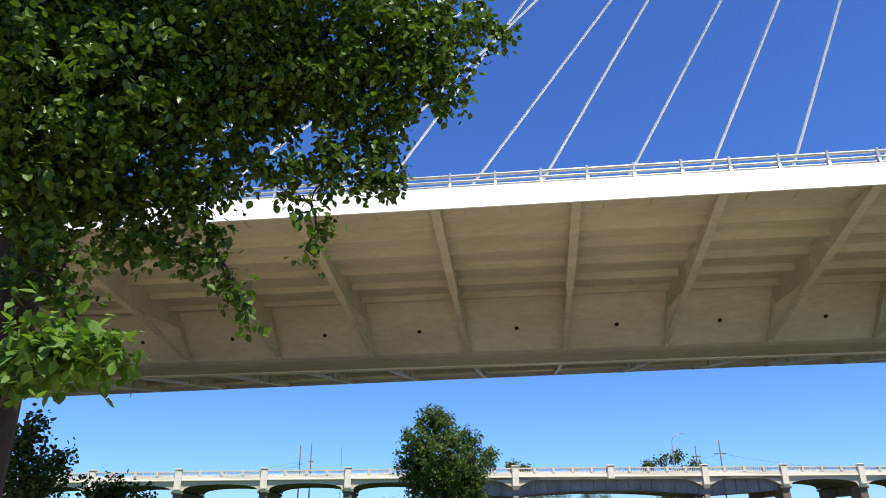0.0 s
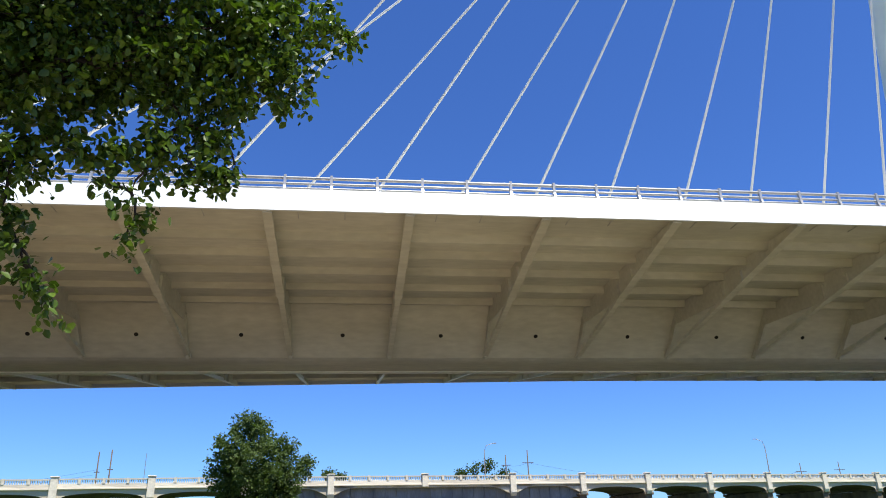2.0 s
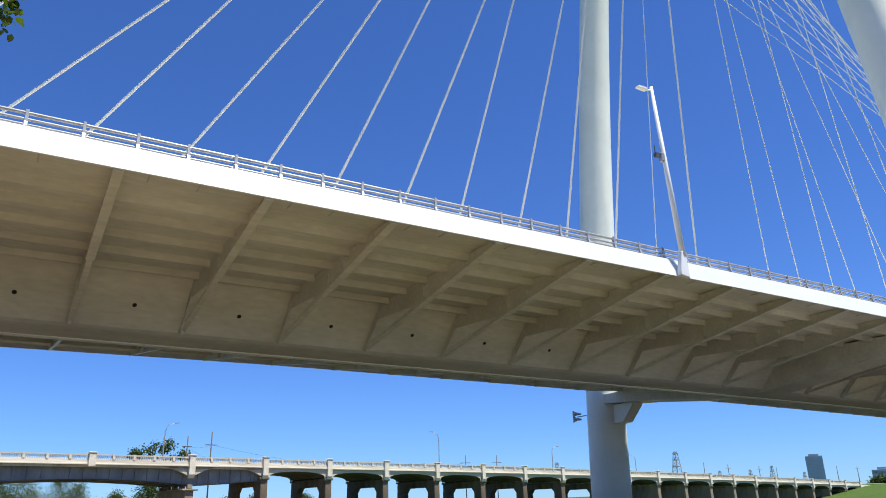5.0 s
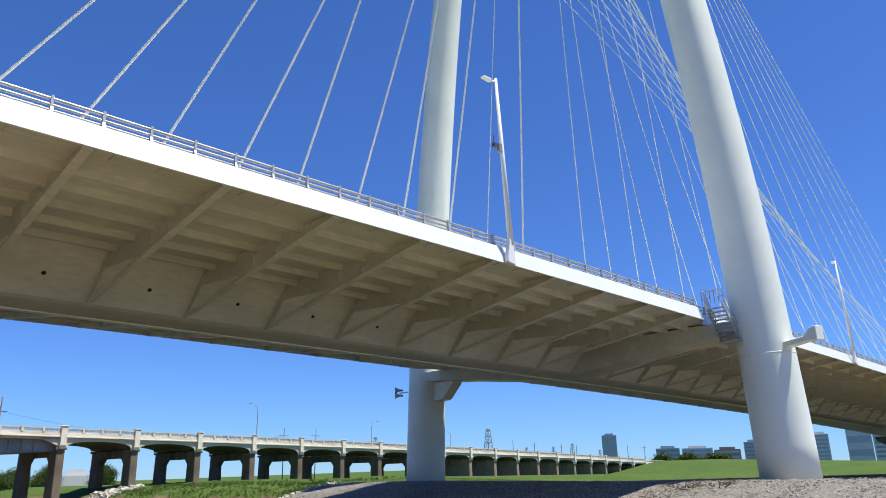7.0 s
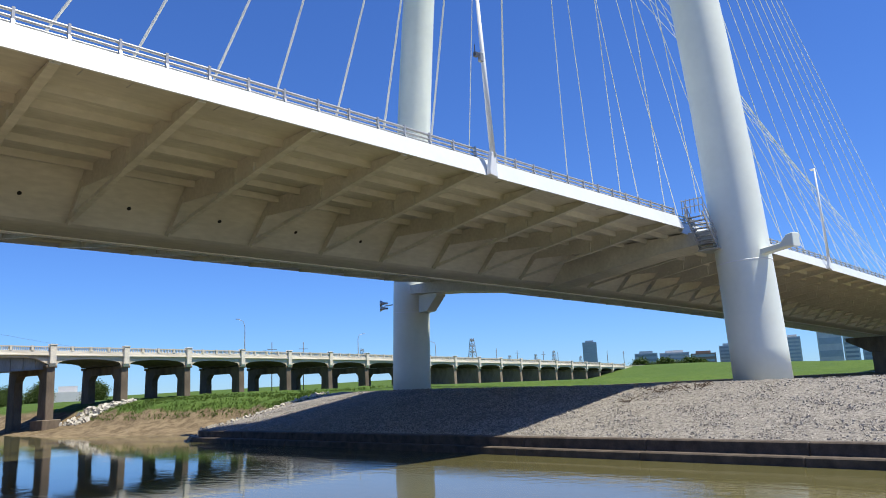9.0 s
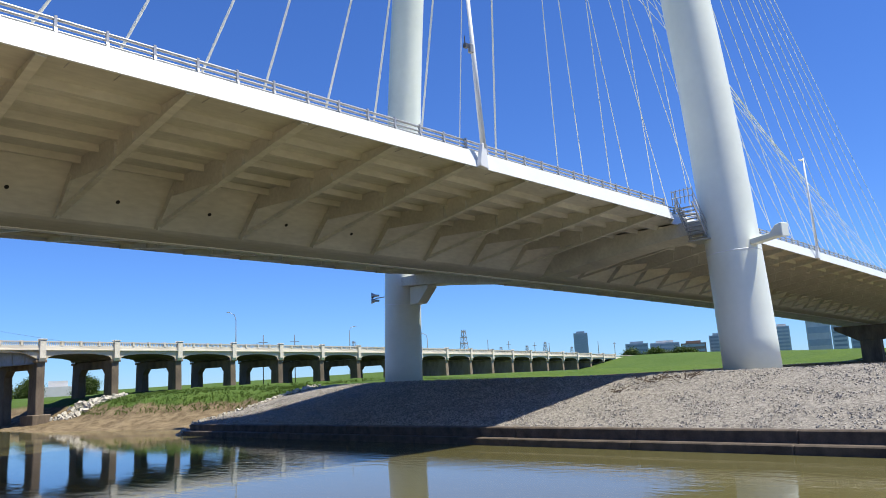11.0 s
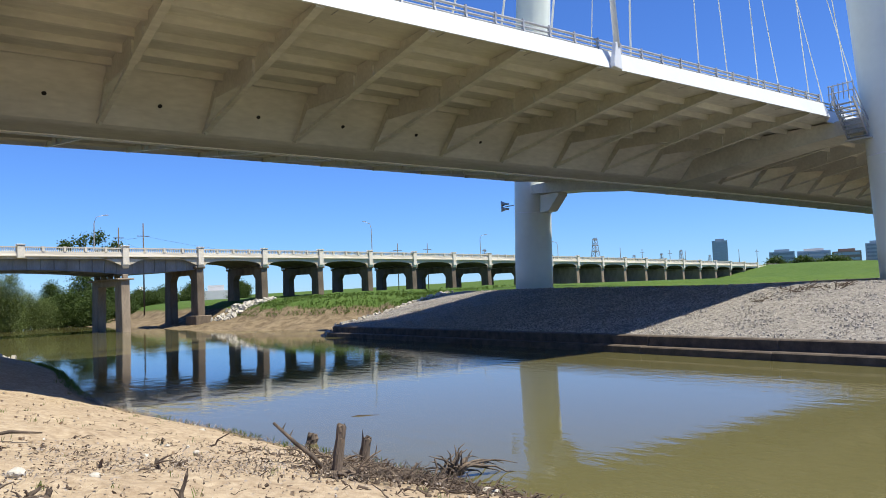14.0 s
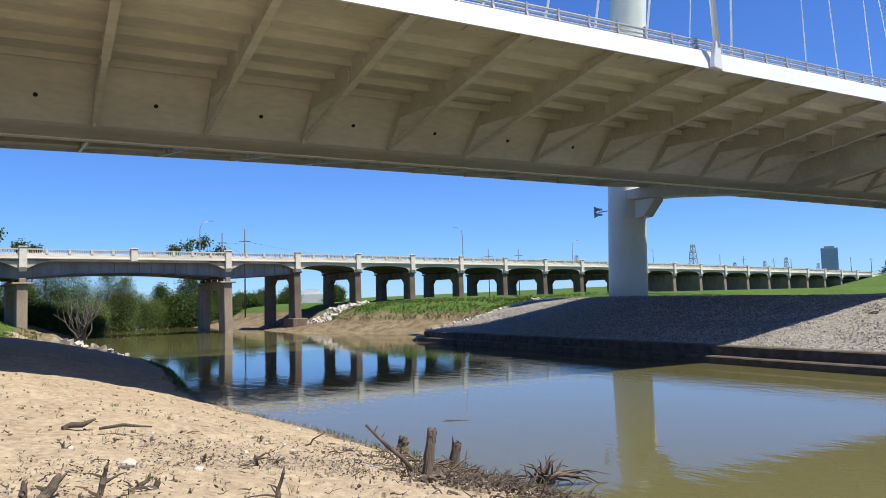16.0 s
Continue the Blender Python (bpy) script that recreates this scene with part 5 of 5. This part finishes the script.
def viaduct_lamp(az, el, side):
    t, p = on_viaduct(az, 11.6)
    h = 4 + math.hypot(p.x, p.y) * math.tan(radians(el)) - p.z
    ob = thing("street_lamp", "tall slim grey street lamp on the viaduct", "street lamp", Matrix.Translation(p), "street lamps on the viaduct")
    part("pole", Soup().tube([(0, 0, 0), (0, 0, h * 0.82), (0.35 * side, 0, h * 0.95), (1.6 * side, 0, h)], [0.12, 0.08, 0.06, 0.05], 7).mesh("pole", M_GREY, True), ob)
    s = Soup()
    s.prism([(-0.4, 0.0), (-0.35, 0.12), (0.35, 0.14), (0.42, 0.0)], (1.8 * side, -0.16, h - 0.06), (0, 0.32, 0), (1, 0, 0), (0, 0, 1))
    part("lamp_head", s.mesh("lamp_head", M_GREY), ob)


for az, el, side in ((10.39, 6.5, 1), (30.4, 5.75, -1), (38.9, 4.45, 1), (44.9, 3.6, -1)):
    viaduct_lamp(az, el, side)


def utility_pole(az, el, r, label, arms=((0.9, 1.3), (2.2, 1.0)), width=0.16):
    x, y, z = at(az, el, r)
    g0 = max(float(ground_z(x, y)), 0)
    ob = thing("utility_pole", label, "utility pole", Matrix.Translation((x, y, g0)), "utility poles behind the viaduct")
    h = z - g0
    part("pole", Soup().tube([(0, 0, -0.5), (0, 0, h)], [width, width * 0.7], 8).mesh("pole", M_POLE, True), ob)
    for dz, w in arms:
        part("crossarm", Soup().box(-w, w, -0.07, 0.07, h - dz - 0.07, h - dz + 0.07).mesh("crossarm", M_POLE), ob)
    return Vector((x, y, z))


P = [utility_pole(az, el, r, "brown wooden utility pole with crossarms", a) for az, el, r, a in (
    (13.62, 5.9, 160, ((2.6, 1.2), (5.2, 1.2))), (11.97, 5.6, 170, ((2.2, 1.0),)), (32.39, 4.0, 230, ((2.2, 1.6),)), (34.73, 3.95, 240, ((2.2, 1.6),)),
    (-16.45, 6.25, 150, ((3.5, 0.5),)), (-17.25, 6.1, 152, ((3.6, 0.5),)), (49.6, 2.9, 330, ()), (51.2, 2.7, 340, ((1.5, 1.5),)), (53.2, 2.5, 350, ((1.5, 1.5),)), (54.3, 2.4, 380, ()), (58.0, 2.3, 400, ()), (59.2, 2.2, 400, ((1, 1.5),)))]
ob = thing("mast", "thin white radio mast far behind the viaduct", "mast", Matrix.Translation((*at(-14.2, 0, 160)[:2], 3.5)))
part("pole", Soup().tube([(0, 0, 0), (0, 0, 17.5)], [0.1, 0.05], 6).mesh("pole", M_GREY), ob)


def wire(name, a, b, sag, label):
    pts = []
    for i in range(15):
        u = i / 14
        p = Vector(a).lerp(Vector(b), u)
        p.z -= sag * 4 * u * (1 - u)
        pts.append(p)
    tagged(new(name, Soup().tube(pts, 0.018, 4).mesh(name, M_STEEL)), label, "power line", "overhead power lines")


for dz in (2.6, 5.2):
    wire("power_line", P[0] - Vector((0, 0, dz)), P[2] - Vector((0, 0, 2.2)), 3.0, "thin dark overhead power line between poles")
    wire("power_line", P[0] - Vector((0, 0, dz)), P[1] - Vector((0, 0, 2.2)), 0.4, "thin dark overhead power line between poles")
for dz in (3.2, 4.0):
    wire("power_line", P[5] - Vector((0, 0, dz)), at(-40, 2.6, 260), 3.0, "thin dark overhead power line between poles")


def lattice_tower(az, el, r, wide):
    x, y, z = at(az, el, r)
    ob = thing("transmission_tower", "grey steel lattice transmission tower", "pylon", Matrix.Translation((x, y, 4.0)), "transmission towers")
    h = z - 4.0
    s = Soup()
    w = wide
    levels = [0, 0.25, 0.45, 0.6, 0.72, 0.82, 0.91, 1.0]
    wd = [w * (1 - 0.8 * u) for u in levels]
    for i in range(len(levels) - 1):
        for sx, sy in ((1, 1), (1, -1), (-1, 1), (-1, -1)):
            a, b = Vector((sx * wd[i], sy * wd[i], h * levels[i])), Vector((sx * wd[i + 1], sy * wd[i + 1], h * levels[i + 1]))
            s.tube([a, b], 0.16, 4)
            s.tube([a, Vector((-sx * wd[i + 1], sy * wd[i + 1], h * levels[i + 1]))], 0.1, 4)
    part("lattice", s.mesh("lattice", M_GREY), ob)
    for u, q in ((0.72, 3.4), (0.84, 3.0), (0.96, 2.2)):
        part("crossarm", Soup().prism([(-q, 0.0), (0, -0.5), (q, 0.0), (0, 0.5)], (0, -0.15, h * u), (0, 0.3, 0), (1, 0, 0), (0, 0, 1)).mesh("crossarm", M_GREY), ob)


for az, el, r, wd in ((47.75, 3.75, 380, 3.0), (39.2, 3.3, 520, 3.0), (50.6, 2.3, 700, 3.2), (52.6, 2.3, 720, 3.2), (54.0, 2.5, 640, 3.0), (56.0, 2.0, 800, 3.2)):
    lattice_tower(az, el, r, wd)


def tower_block(az0, az1, el, r, wall, label, bands=0, glass=None, depth=40.0):
    a = at((az0 + az1) / 2, 0, r)
    w = r * radians(az1 - az0)
    h = r * math.tan(radians(el)) + 1
    turn = -radians((az0 + az1) / 2)
    ob = thing("office_building", label, "building", Matrix.Translation((a[0], a[1], 3.0)) @ Matrix.Rotation(turn, 4, "Z"))
    s = Soup().box(-w / 2, w / 2, 0, depth, 0, h)
    s.box(-w * 0.3, w * 0.3, 6, depth - 6, h, h + 3.0)
    part("wall", s.mesh("wall", wall), ob)
    if bands:
        me = Soup().box(-w / 2 + 1.5, w / 2 - 1.5, -0.3, 0.4, 0, h / bands * 0.5).mesh("window_band", glass or M_GLASS)
        for k in range(bands):
            part("window_band", me, ob, None).matrix_basis = Matrix.Translation((0, 0, h / bands * (k + 0.25)))
    return ob


tower_block(56.2, 57.26, 3.0, 1200, M_GLASS, "tall blue-grey glass office tower on the skyline", 14, M_GLASS)
tower_block(60.0, 61.65, 1.95, 1000, M_GLASS, "wide dark glass office block on the skyline", 6, M_BAND)
tower_block(61.8, 63.9, 1.9, 1050, M_FACADE, "long pale glass office block on the skyline", 6, M_GLASS)
tower_block(64.0, 65.75, 1.75, 980, M_BRICKY, "tan brick office block with window rows on the skyline", 5, M_GLASS)
tower_block(66.0, 67.3, 2.2, 1000, M_GLASS, "dark glass office tower on the skyline", 9, M_BAND)
tower_block(70.4, 71.4, 2.55, 1100, M_FACADE, "pale office tower on the skyline", 10)
tower_block(72.45, 73.95, 3.4, 1100, M_FACADE, "tall pale grey tower on the skyline", 4)
tower_block(74.0, 74.95, 2.6, 1000, M_FACADE, "pale tower with dark horizontal window bands", 9, M_BAND)
tower_block(75.1, 76.4, 1.6, 1000, M_GLASS, "low dark glass block on the skyline", 5, M_BAND)
tower_block(13.2, 13.75, 0.75, 300, M_WHITE, "small plain white industrial building", 0, depth=8)
tower_block(17.6, 19.6, 0.85, 420, M_FACADE, "low pale warehouse beyond the floodplain", 0, depth=30)
s = Soup()
pts = [(150 + 12 * i, 64 - 1.2 * i) for i in range(12)]
v, f = [], []
for x, y in pts:
    z = float(ground_z(x, y)) + 0.06
    v += [(x, y - 1.2, z), (x, y + 1.2, z)]
for i in range(len(pts) - 1):
    f.append((2 * i, 2 * i + 2, 2 * i + 3, 2 * i + 1))
tagged(new("levee_path", mesh_from("levee_path", v, f, M_CONC)), "pale concrete path climbing the grassy levee", "path", kind="structure")
